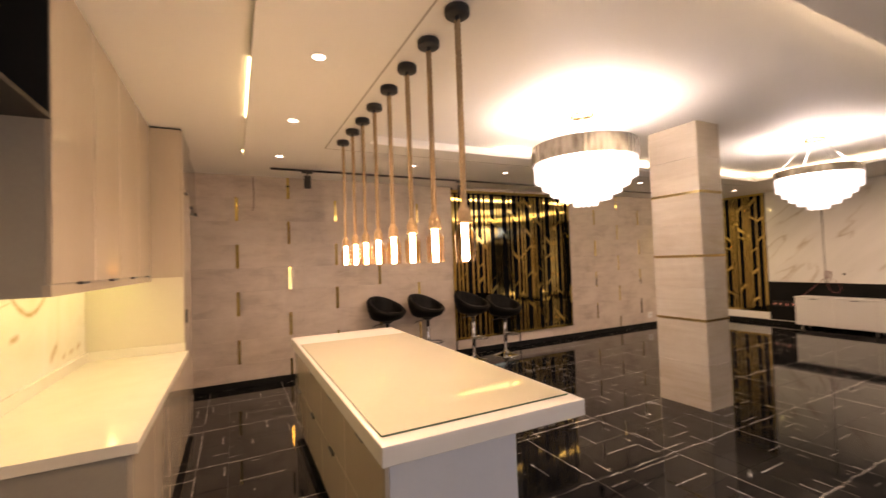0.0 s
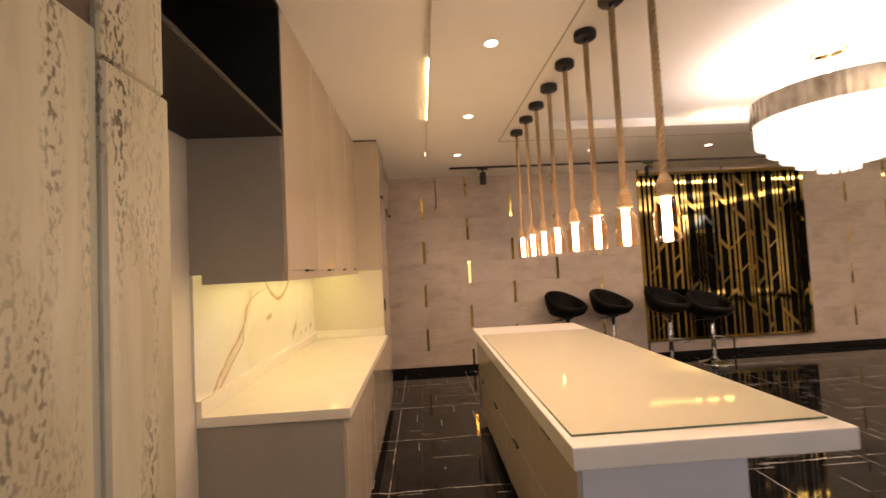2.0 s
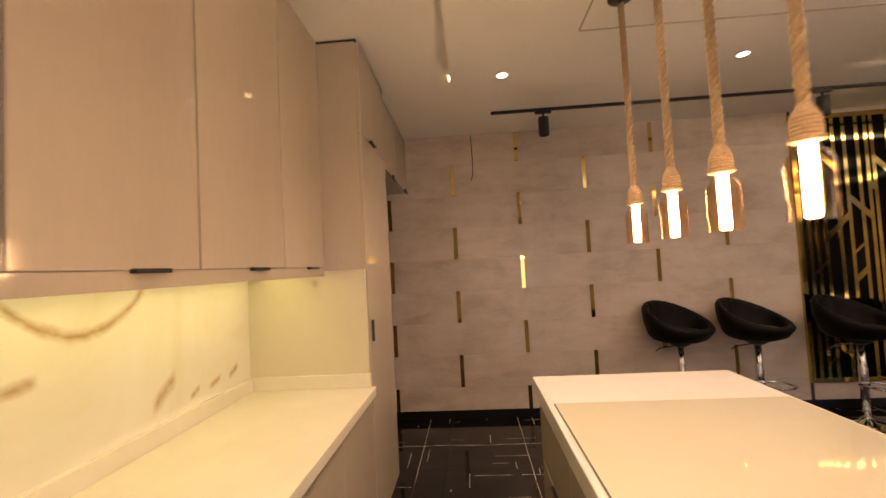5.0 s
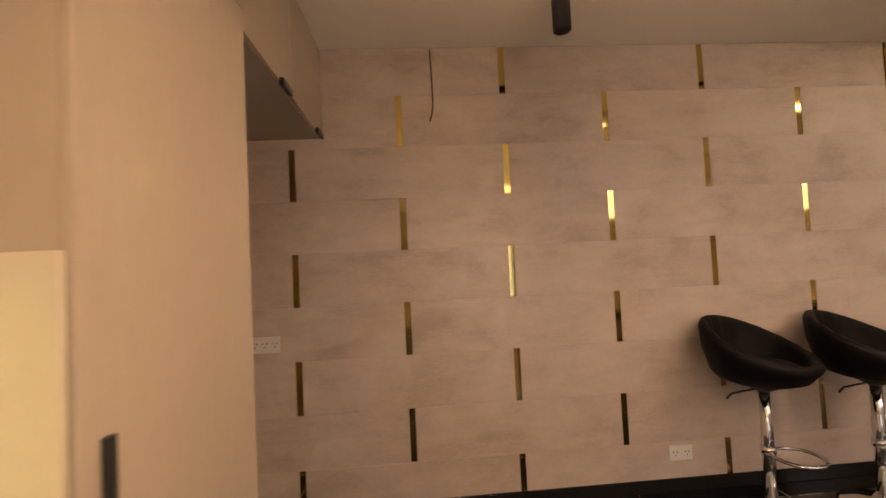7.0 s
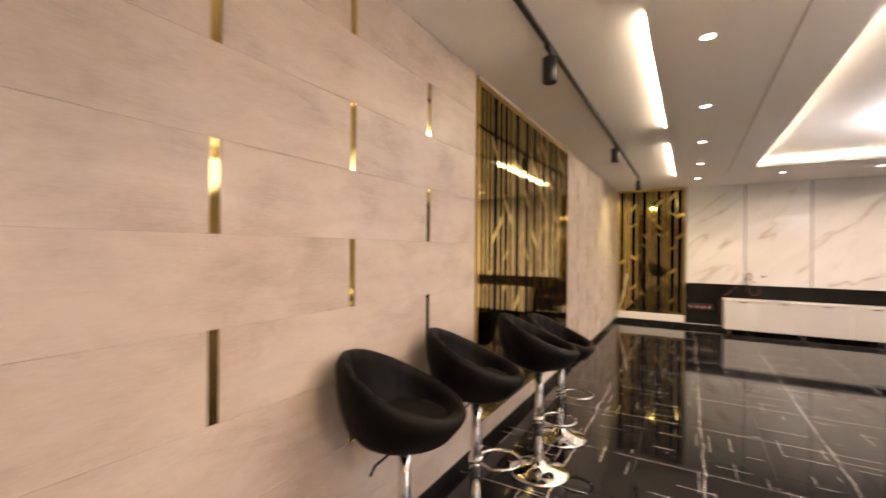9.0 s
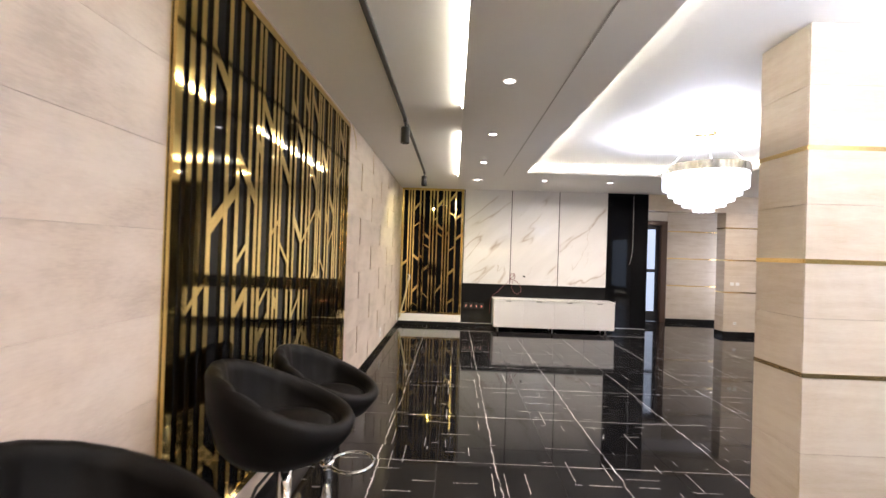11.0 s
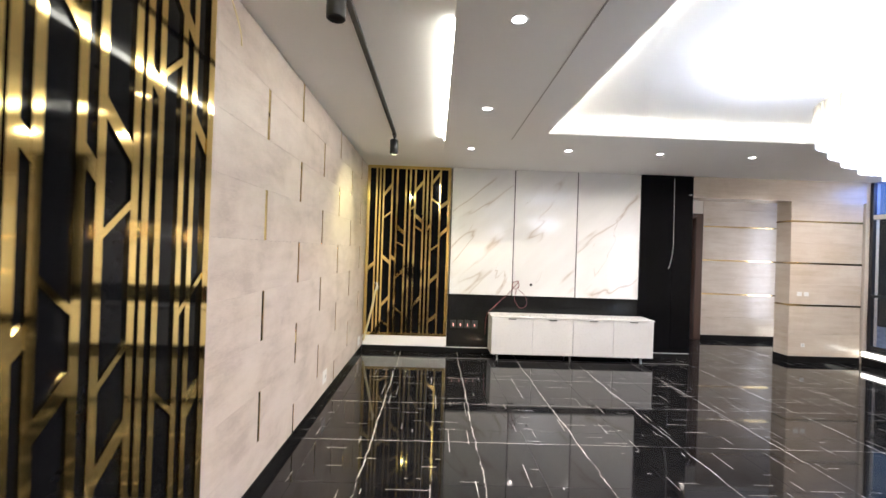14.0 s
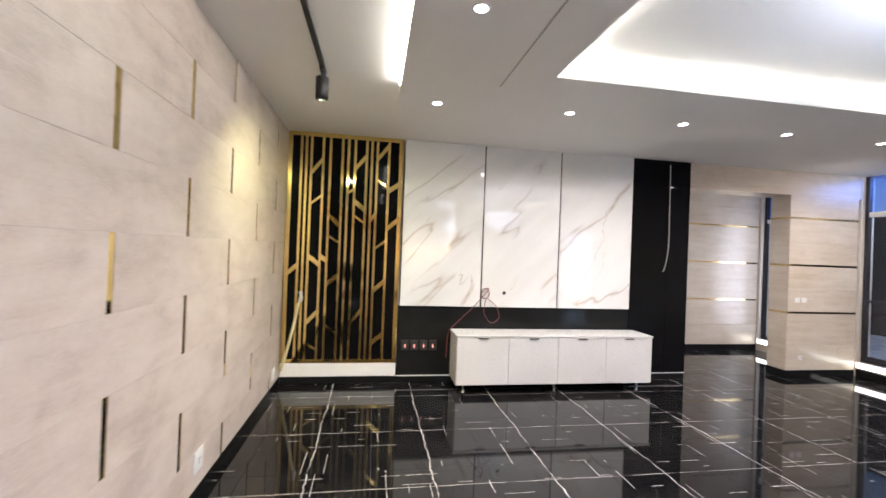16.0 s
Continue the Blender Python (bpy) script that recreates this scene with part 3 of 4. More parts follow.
for z0, z1 in ((0.01, 0.25), (1.20, 1.28), (2.25, 2.35)):
    box(leaf, 12.08, 12.12, 0.10, 0.62, z0, z1, bevel=0.004)
leaf_ob = part("door_leaf", leaf, FRAME_DARK, door, "dark glazed leaf")
for z0, z1 in ((0.25, 1.20), (1.28, 2.25)):
    part("pane", boxed(12.096, 12.104, 0.10, 0.62, z0, z1), GLASS, leaf_ob).visible_shadow = False

structure("backdrop", boxed(13.2, 13.22, -1.2, 2.2, 0.0, 2.9), glowing("daylight_haze", (0.66, 0.80, 1.0), 0.5), "pale daylight beyond the glazed door", "backdrop")

# ---- television wall ----
tv_black = structure("panel_tv_base", boxed(TV - 0.005, TV + 0.03, 1.90, 4.86, 0.085, 0.905), BLACK_STONE, "polished black stone panel below the marble", "panel")
for k, (a, b) in enumerate(((3.872, 4.845), (2.894, 3.868), (1.905, 2.890))):
    p = structure("marble_panel", boxed(TV - 0.03, TV + 0.03, a + 0.006, b - 0.006, 0.905, HIGH, bevel=0.003), TV_MARBLE, "polished white marble panel with brown veins", "panel")
    tagged(p, group="marble panels")
structure("panel_joint", boxed(TV - 0.02, TV + 0.03, 1.90, 4.85, 0.91, HIGH - 0.01), BLACK_METAL, "black joint behind the marble panels", "trim")
for a, b in ((1.388, 1.90), (1.08, 1.384)):
    tagged(structure("black_panel", boxed(TV - 0.025, TV + 0.03, a, b, 0.09, HIGH, bevel=0.002), BLACK_GLASS, "tall glossy black panel", "panel"), group="black panels")
structure("trim_tv", boxed(TV - 0.028, TV - 0.005, 1.08, 4.86, 0.08, 0.088), PLASTIC, "thin white line above the skirting", "trim")
structure("plinth_gold_panel", boxed(TV - 0.03, TV + 0.03, 4.865, 6.15, 0.085, 0.24, bevel=0.004), PAINT, "white painted plinth below the gold screen", "plinth")

# ---- gold lattice screens ----
BARS = (0.098, 0.21, 0.262, 0.312, 0.42, 0.484, 0.54, 0.653, 0.718, 0.827, 0.873, 0.918)
# gap, start and end height in thousandths from the top, thick or thin
BRACES = ((0, 195, 228, 2), (1, 15, 85, 2), (1, 212, 175, 1), (0, 360, 402, 2), (2, 330, 372, 2), (4, 72, 134, 2), (4, 320, 278, 2), (4, 380, 345, 1),
          (7, 396, 350, 2), (7, 474, 443, 1), (9, 98, 165, 2), (9, 262, 304, 1), (1, 454, 495, 1), (8, 557, 536, 2), (9, 577, 536, 2), (1, 640, 690, 2),
          (4, 776, 840, 2), (7, 618, 664, 2), (9, 784, 840, 2), (12, 577, 613, 2), (7, 886, 845, 1), (1, 886, 928, 2), (9, 958, 927, 1), (5, 226, 247, 1))
# the wide screen: its bars along the wall, and its braces at 45 degrees as (bar, bar, height at the first bar)
WIDE_BARS = (3.36, 3.44, 3.51, 3.59, 3.72, 3.82, 3.937, 4.019, 4.073, 4.214, 4.274, 4.33, 4.48, 4.56, 4.70, 4.79, 4.855, 5.005, 5.05, 5.115, 5.25, 5.325, 5.475, 5.53, 5.60, 5.735, 5.81, 5.93)
FALL_THICK = ((5, 7, 1.99), (7, 8, 2.11), (8, 9, 2.35), (11, 12, 2.11), (13, 14, 1.73), (12, 14, 2.50), (15, 17, 2.22), (19, 20, 2.33), (20, 21, 2.43), (18, 19, 1.84), (20, 21, 1.83), (21, 22, 2.00),
              (24, 26, 2.65), (23, 24, 2.19), (26, 27, 2.10), (22, 25, 0.64), (15, 18, 0.92), (12, 13, 1.34), (10, 11, 1.22), (3, 4, 2.41), (3, 4, 0.63), (16, 17, 2.68), (14, 15, 2.62), (19, 20, 0.66))
FALL_THIN = ((11, 12, 1.57), (19, 20, 1.46), (24, 25, 0.98))
RISE_THICK = ((3, 5, 1.60), (5, 6, 1.19), (17, 19, 1.21), (19, 20, 1.02), (21, 22, 0.78), (26, 27, 0.81), (13, 15, 0.76), (8, 9, 1.00), (20, 21, 0.37))
RISE_THIN = ((9, 11, 1.60), (14, 17, 1.56), (21, 22, 1.56), (24, 25, 2.19), (25, 27, 1.25), (16, 17, 1.22), (21, 22, 1.07), (13, 14, 1.06), (8, 9, 1.19), (5, 6, 1.44), (1, 3, 1.25), (2, 3, 0.41))


def lattice(name, a, b, z0, z1, place, label, bars, braces, half_bar):
    """A gold lattice screen on black glass. place(u, v, d): the world place at u along, v up and d proud of the wall;
    braces are (u1, v1, u2, v2, half height)."""
    def solid(quad, d0, d1):
        bm = bmesh.new()
        low = [bm.verts.new(place(u, v, d0)) for u, v in quad]
        top = [bm.verts.new(place(u, v, d1)) for u, v in quad]
        bm.faces.new(top)
        bm.faces.new(low[::-1])
        for k in range(4):
            bm.faces.new((low[k], low[(k + 1) % 4], top[(k + 1) % 4], top[k]))
        return bm

    def rect(u0, u1, v0, v1, d0, d1):
        return solid(((u0, v0), (u1, v0), (u1, v1), (u0, v1)), d0, d1)

    ob = thing(name, place((a + b) / 2, z0, 0), label, "wall screen", "gold lattice screens")
    part("backing", rect(a, b, z0, z1, 0.0, 0.006), BLACK_GLASS, ob, "black glass backing")
    f = 0.045
    for quad in ((a, a + f, z0, z1), (b - f, b, z0, z1), (a + f, b - f, z0, z0 + f), (a + f, b - f, z1 - f, z1)):
        part("frame", rect(*quad, 0.006, 0.020), GOLD, ob)
    for u in bars:
        part("bar", rect(u - half_bar, u + half_bar, z0 + f, z1 - f, 0.006, 0.016), GOLD, ob)
    for u1, v1, u2, v2, half in braces:
        v1, v2 = min(v1, z1 - f - half), min(v2, z1 - f - half)
        part("brace", solid(((u1, v1 - half), (u2, v2 - half), (u2, v2 + half), (u1, v1 + half)), 0.006, 0.0155), GOLD, ob)
    return ob


wide_braces = []
for table, slope, half in ((FALL_THICK, -1.05, 0.036), (FALL_THIN, -0.95, 0.015), (RISE_THICK, 0.95, 0.034), (RISE_THIN, 0.92, 0.015)):
    for first_bar, last_bar, v in table:
        u1, u2 = WIDE_BARS[first_bar], WIDE_BARS[last_bar]
        wide_braces.append((u1, v, u2, v + slope * (u2 - u1), half))
lattice("gold_screen", 3.335, 5.955, 0.245, 2.80, lambda u, v, d: (u, NORTH - 0.018 - d, v), "large gold lattice screen over black glass on the tiled wall", WIDE_BARS[1:-1], wide_braces, 0.0165)
structure("panel_screen_back", boxed(3.335, 5.955, NORTH - 0.018, NORTH, 0.245, 2.80), GOLD, "gold-edged mounting board behind the gold screen", "panel")
na, nb, nz0, nz1 = 4.865, 6.145, 0.24, HIGH - 0.005
narrow_edges = [na + 0.045, *[na + 0.045 + (nb - na - 0.09) * p for p in BARS], nb - 0.045]
narrow_braces = [(narrow_edges[g], nz1 - 0.045 - (nz1 - nz0 - 0.09) * s0 / 1000, narrow_edges[g + 1], nz1 - 0.045 - (nz1 - nz0 - 0.09) * s1 / 1000, 0.016 * k) for g, s0, s1, k in BRACES]
lattice("gold_screen", na, nb, nz0, nz1, lambda u, v, d: (TV - 0.012 - d, u, v), "narrow gold lattice screen over black glass above a white plinth", narrow_edges[1:-1], narrow_braces, 0.0135)
structure("panel_screen_side", boxed(TV - 0.012, TV + 0.03, na, nb, nz0, nz1), BLACK_METAL, "black mounting board behind the narrow screen", "panel")


# ---- kitchen ----
def handle_bar(parent, y, z, x, length=0.12, thick=0.012):
    """A black finger pull under a door's lower edge."""
    bm = boxed(x, x + 0.022, y - length / 2, y + length / 2, z + 0.004 - thick, z + 0.004, bevel=0.002)
    part("handle", bm, BLACK_METAL, parent, "black metal finger pull")


FRONT, CT = -0.614, 0.882
UPPER = (2.065, 2.635, 3.17, 3.745, 4.243)
for k, (a, b) in enumerate(zip(UPPER, UPPER[1:])):
    cab = thing("wall_cabinet", (WEST + 0.2, (a + b) / 2, 1.50), "tall cream gloss wall cabinet above the lit counter", "cabinet", "wall cabinets")
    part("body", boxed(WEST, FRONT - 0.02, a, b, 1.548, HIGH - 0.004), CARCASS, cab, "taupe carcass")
    part("valance", boxed(FRONT - 0.03, FRONT - 0.002, a, b, 1.502, 1.548), GLOSS_CREAM, cab)
    if k == 0:
        part("valance", boxed(WEST + 0.055, FRONT - 0.03, a, a + 0.018, 1.502, 1.548), CARCASS, cab)
    d = part("door", boxed(FRONT - 0.02, FRONT, a + 0.0035, b - 0.0035, 1.55, HIGH - 0.006, bevel=0.002), GLOSS_CREAM, cab)
    if k < 3:
        # a dark strip fills the gap to draw its shade
        part("door_gap_shade", boxed(FRONT - 0.0199, FRONT - 0.006, b - 0.0033, b + 0.0033, 1.552, HIGH - 0.008), DARK_BOARD, cab, "dark strip drawn as the shade in the gap between two doors")
    handle_bar(d, a + (0.62 if k != 2 else 0.6) * (b - a), 1.55, FRONT - 0.004)
    part("led_strip", boxed(WEST + 0.20, WEST + 0.22, a + 0.02, b - 0.02, 1.535, 1.547), UNDER, cab, "warm LED strip")

over = thing("fridge_cabinet", (-0.8, 1.48, 2.20), "dark open cabinet without doors above the fridge recess", "cabinet")
for bounds in ((WEST, FRONT, 0.92, 2.063, 2.198, 2.22), (WEST, FRONT, 0.92, 2.063, HIGH - 0.03, HIGH - 0.008), (WEST, FRONT, 2.041, 2.063, 2.22, HIGH - 0.03), (WEST, FRONT, 0.92, 0.942, 2.22, HIGH - 0.03), (WEST, WEST + 0.012, 0.942, 2.041, 2.22, HIGH - 0.03)):
    part("board", boxed(*bounds, bevel=0.001), DARK_BOARD, over)

LFRONT = -0.374
for a, b in ((2.097, 2.64), (2.64, 3.16), (3.16, 3.72), (3.72, 4.243)):
    cab = thing("base_cabinet", (WEST + 0.3, (a + b) / 2, 0), "cream gloss base cabinet under the counter", "cabinet", "base cabinets")
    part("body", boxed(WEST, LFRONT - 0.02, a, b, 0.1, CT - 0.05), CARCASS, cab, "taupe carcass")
    part("plinth", boxed(WEST + 0.05, LFRONT - 0.06, a, b, 0.0, 0.1), GLOSS_CREAM, cab)
    part("door", boxed(LFRONT - 0.02, LFRONT, a + 0.002, b - 0.002, 0.102, CT - 0.056, bevel=0.002), GLOSS_CREAM, cab)

top = thing("worktop", (-0.66, 3.15, CT - 0.05), "cream quartz worktop with low upstand", "worktop")
part("slab", boxed(WEST, -0.352, 2.085, 4.243, CT - 0.05, CT, bevel=0.004, segments=2), COUNTER, top)
part("upstand", boxed(WEST, WEST + 0.030, 2.085, 4.243, CT, CT + 0.075, bevel=0.002), COUNTER, top)
part("upstand", boxed(WEST + 0.030, -0.376, 4.218, 4.243, CT, CT + 0.075, bevel=0.002), COUNTER, top)
structure("backsplash", boxed(WEST, WEST + 0.012, 2.068, 4.243, CT + 0.075, 1.548), ONYX, "cream onyx backsplash with brown veins", "backsplash")
structure("panel_counter_end", boxed(WEST + 0.012, -0.384, 4.230, 4.243, CT + 0.075, 1.53), plain("cream_side_panel", (0.70, 0.64, 0.50), (0.66, 0.60, 0.46), 0.3, 5), "cream side panel above the counter", "panel")
area_lamp("under_cabinet_lamp", (WEST + 0.21, 3.16, 1.530), 0.03, UNDER_WATTS, (0.88, 1.0, 0.44), size_y=2.0)

tall = thing("tall_cabinet", (-0.68, 4.5, 0), "tall cream gloss larder cabinet reaching the ceiling", "cabinet")
part("body", boxed(WEST, LFRONT - 0.02, 4.245, 4.90, 0.08, HIGH - 0.015), GLOSS_CREAM, tall)
part("plinth", boxed(WEST, LFRONT - 0.06, 4.245, 4.90, 0.0, 0.08), GLOSS_CREAM, tall)
# the shade under the ceiling, made as a dark strip in the gap
part("shadow_gap", boxed(WEST + 0.01, LFRONT - 0.010, 4.2445, 4.899, HIGH - 0.0148, HIGH - 0.001), DARK_BOARD, tall, "dark strip drawn as the shade in the gap under the ceiling")
d = part("door", boxed(LFRONT - 0.02, LFRONT, 4.248, 4.898, 0.09, 2.30, bevel=0.002), GLOSS_CREAM, tall)
part("handle", boxed(LFRONT, LFRONT + 0.014, 4.29, 4.31, 1.12, 1.24, bevel=0.002), BLACK_METAL, d, "black metal pull")
d = part("door", boxed(LFRONT - 0.02, LFRONT, 4.248, 4.898, 2.305, HIGH - 0.02, bevel=0.002), GLOSS_CREAM, tall)
handle_bar(d, 4.5, 2.31, LFRONT - 0.004)
bridge = thing("bridge_cabinet", (-0.7, 5.5, 2.29), "cream cabinet with two doors bridging to the tiled wall", "cabinet")
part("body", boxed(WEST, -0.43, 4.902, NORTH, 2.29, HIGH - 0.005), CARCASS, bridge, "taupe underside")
for a, b in ((4.902, 5.53), (5.53, NORTH - 0.012)):
    d = part("door", boxed(-0.43, -0.41, a + 0.002, b - 0.002, 2.292, HIGH - 0.008, bevel=0.002), GLOSS_CREAM, bridge)
    handle_bar(d, b - 0.11, 2.300, -0.414, 0.13, 0.03)

# island
IX0, IX1, IY0, IY1 = 0.511, 1.562, 1.495, 4.33
island = thing("kitchen_island", (1.0, 3.0, 0), "white kitchen island with thick top and cream drawers", "kitchen island")
part("top", boxed(IX0, IX1, IY0, IY1, 0.80, CT, bevel=0.005, segments=2), ISLAND_WHITE, island, "thick white quartz top")
part("body", boxed(IX0 + 0.045, 1.172, IY0 + 0.05, IY1 - 0.05, 0.1, 0.80), GREY_PANEL, island, "pale grey end panel")
part("plinth", boxed(IX0 + 0.09, 1.127, IY0 + 0.09, IY1 - 0.09, 0, 0.1), BLACK_METAL, island, "black recessed plinth")
span = (IY1 - IY0 - 0.1) / 4
for k in range(4):
    a = IY0 + 0.05 + k * span
    for z0, z1 in ((0.46, 0.785), (0.11, 0.455)):
        d = part("drawer", boxed(IX0 + 0.025, IX0 + 0.045, a + 0.002, a + span - 0.002, z0, z1, bevel=0.002), GLOSS_CREAM, island)
        part("handle", boxed(IX0 + 0.01, IX0 + 0.027, a + span / 2 - 0.06, a + span / 2 + 0.06, z1 - 0.012, z1 + 0.002, bevel=0.002), BLACK_METAL, d, "black metal finger pull")
sheet = thing("glass_sheet", (1.04, 2.75, CT), "cream back-painted glass sheet lying on the island", "glass sheet")
part("sheet", boxed(IX0 + 0.03, IX1 - 0.03, IY0 + 0.09, 3.85, CT + 0.0005, CT + 0.009, bevel=0.001), ISLAND_GLASS, sheet)
part("edge", boxed(IX0 + 0.03, IX1 - 0.03, IY0 + 0.087, IY0 + 0.0895, CT + 0.0005, CT + 0.008), GREEN_EDGE, sheet, "green polished glass edge")
part("edge", boxed(IX0 + 0.027, IX0 + 0.0295, IY0 + 0.09, 3.85, CT + 0.0005, CT + 0.008), GREEN_EDGE, sheet)


# ---- lamps ----
def rope_mesh(z0, z1, radius=0.0135):
    """Three strands laid round one another."""
    bm = bmesh.new()
    n = int((z1 - z0) / 0.012)
    for s in range(3):
        pts = []
        for k in range(n + 1):
            z = z0 + (z1 - z0) * k / n
            a = 2 * math.pi * (z / 0.075 + s / 3)
            pts.append((0.55 * radius * math.cos(a), 0.55 * radius * math.sin(a), z))
        tube(bm, pts, radius * 0.6, 6)
    return bm


def pendant(x, y):
    p = thing("pendant_lamp", (0, 0, 0), "jute rope pendant lamp with amber glass and lit tube", "pendant lamp", "pendant lamps above the island")
    part("canopy", lathe(bmesh.new(), ((0.0, DROP), (0.058, DROP), (0.060, DROP - 0.006), (0.060, DROP - 0.034), (0.054, DROP - 0.040), (0.0, DROP - 0.040)), 24), BLACK_METAL, p, "black metal canopy", True)
    part("stem", lathe(bmesh.new(), ((0.012, DROP - 0.075), (0.012, DROP - 0.038)), 12, close=True), BLACK_METAL, p)
    part("rope", rope_mesh(1.845, DROP - 0.06, 0.0145), ROPE, p, "twisted jute rope", True)
    cap = bmesh.new()
    lathe(cap, ((0.0, 1.764), (0.030, 1.764), (0.037, 1.766), (0.038, 1.770), (0.036, 1.774), (0.034, 1.777), (0.0, 1.778)), 24)
    for k in range(6):
        # turns of rope wound one above the other
        r, z = (0.030, 0.0305, 0.0305, 0.030, 0.028, 0.023)[k], 1.783 + 0.0095 * k
        lathe(cap, [(r + 0.0025 * math.cos(a), z + 0.0055 * math.sin(a)) for a in [2 * math.pi * i / 8 for i in range(9)]], 24)
    lathe(cap, ((0.029, 1.776), (0.029, 1.820), (0.025, 1.836), (0.018, 1.846), (0.0145, 1.856)), 24)
    part("rope_cap", cap, ROPE, p, "rope-wound lamp cap", True)
    g = part("glass", lathe(bmesh.new(), ((0.022, 1.764), (0.024, 1.750), (0.040, 1.734), (0.047, 1.722), (0.048, 1.712), (0.048, 1.583), (0.0465, 1.583), (0.0465, 1.712), (0.045, 1.721)), 28), AMBER_GLASS, p, "amber glass bottle shade", True)
    g.visible_shadow = False
    part("tube", lathe(bmesh.new(), ((0.0, 1.764), (0.0155, 1.764), (0.0155, 1.592), (0.012, 1.586), (0.0, 1.585)), 16), BULB, p, "glowing tube", True)
    p.location = (x, y, 0)
    return p


first = pendant(0.994, 3.965)
for x, y in ((0.994, 3.605), (0.999, 3.295), (0.999, 2.965), (0.994, 2.615), (0.992, 2.277), (0.992, 1.96), (0.996, 1.64)):
    copy_thing(first, pose(x, y, 0))


def chandelier(x, y, k_size, top):
    c = thing("chandelier", (0, 0, 0), "round tiered crystal chandelier, brightly lit", "chandelier", "chandeliers")
    part("canopy", lathe(bmesh.new(), ((0.0, TRAY - 0.03), (0.105, TRAY - 0.03), (0.105, TRAY - 0.06), (0.09, TRAY - 0.068), (0.0, TRAY - 0.070)), 28), MIRROR_GOLD, c, "small copper-coloured canopy", True)
    for k in range(4):
        a = math.pi / 4 + k * math.pi / 2
        part("hanging_wire", tube(bmesh.new(), ((0.05 * math.cos(a), 0.05 * math.sin(a), TRAY - 0.05), (k_size * 0.44 * math.cos(a), k_size * 0.44 * math.sin(a), top - 0.005)), 0.003, 6), CHROME, c)
    band = bmesh.new()
    steps = 120
    outer = []
    for z in (2.43, top):
        outer.append([band.verts.new((k_size * (0.462 + 0.003 * (k % 2)) * math.cos(2 * math.pi * k / steps), k_size * (0.462 + 0.003 * (k % 2)) * math.sin(2 * math.pi * k / steps), z)) for k in range(steps)])
    inner = [[band.verts.new((k_size * 0.45 * math.cos(2 * math.pi * k / steps), k_size * 0.45 * math.sin(2 * math.pi * k / steps), z)) for k in range(steps)] for z in (2.43, top)]
    for k in range(steps):
        n = (k + 1) % steps
        band.faces.new((outer[0][k], outer[0][n], outer[1][n], outer[1][k]))
        band.faces.new((inner[0][n], inner[0][k], inner[1][k], inner[1][n]))
        band.faces.new((outer[1][k], outer[1][n], inner[1][n], inner[1][k]))
        band.faces.new((outer[0][n], outer[0][k], inner[0][k], inner[0][n]))
    part("band", band, BAND, c, "ribbed silver upper band")
    # unseen glowing plate, added in place of the bulbs inside
    part("led_plate", lathe(bmesh.new(), ((0.0, top - 0.03), (0.40 * k_size, top - 0.03), (0.40 * k_size, top - 0.04), (0.0, top - 0.04)), 40), PLATE, c)
    for radius, z0, z1 in ((0.43, 2.27, 2.43), (0.365, 2.20, 2.40), (0.295, 2.14, 2.34), (0.21, 2.085, 2.28), (0.095, 2.03, 2.20)):
        radius *= k_size
        hoop = part("crystal_tier", lathe(bmesh.new(), ((radius - 0.012, z1), (radius + 0.012, z1), (radius + 0.012, z1 + 0.006), (radius - 0.012, z1 + 0.006), (radius - 0.012, z1)), 48), CHROME, c, "chrome hoop hung with crystals")
        drop = bmesh.new()
        bmesh.ops.create_cone(drop, cap_ends=True, segments=5, radius1=0.017, radius2=0.020, depth=z1 - z0)
        drop_mesh = finish(drop, "crystal", CRYSTAL)
        count = max(12, int(2 * math.pi * radius / 0.045))
        for k in range(count):
            a = 2 * math.pi * k / count
            piece("crystal", drop_mesh, (radius * math.cos(a), radius * math.sin(a), (z0 + z1) / 2), hoop)
    c.location = (x, y, 0.03)
    return c


chandelier(2.97, 2.79, 1.03, 2.59)
chandelier(6.35, 2.36, 0.90, 2.515)


def downlight(x, y, z, watts=DOWN_WATTS, spread=120):
    d = thing("downlight", (x, y, z), "small round recessed ceiling downlight, lit", "downlight", "downlights")
    part("rim", lathe(bmesh.new(), ((0.036, -0.002), (0.047, -0.004), (0.050, 0.0), (0.050, 0.003), (0.036, 0.003)), 24, (x, y, z)), PLASTIC, d, "white rim", True)
    part("lens", lathe(bmesh.new(), ((0.0, 0.002), (0.037, 0.002), (0.037, -0.0015), (0.0, -0.0015)), 20, (x, y, z)), LENS, d, "glowing lens")
    area_lamp("downlight_lamp", (x, y, z - 0.008), 0.07, watts, NEUTRAL, spread)


for x, y in ((0.482, 1.17), (0.480, 2.37), (0.478, 3.53), (0.486, 4.757), (2.045, 4.735), (3.45, 4.71), (4.82, 4.683), (6.19, 4.672), (7.575, 4.668), (8.975, 4.684)):
    downlight(x, y, DROP)
for y in (3.53, 2.425, 1.31, 0.20):
    downlight(8.908, y, DROP, 16.0, 165)

# cove strips on the edges of the dropped ceiling and round the tray
def cove(bounds, material=COVE):
    solo("cove_strip", boxed(*bounds), material, "LED cove strip at the ceiling edge, lit", "LED strip", "cove strips")


cove((3.1, 5.45, 5.0102, 5.018, 2.812, 2.846))
cove((6.30, 8.70, 5.0102, 5.018, 2.812, 2.846))
cove((0.120, 0.1278, 2.62, 3.70, 2.834, 2.846), COVE_SOFT)
cove((0.120, 0.1278, 4.80, 4.87, 2.834, 2.846), COVE_SOFT)
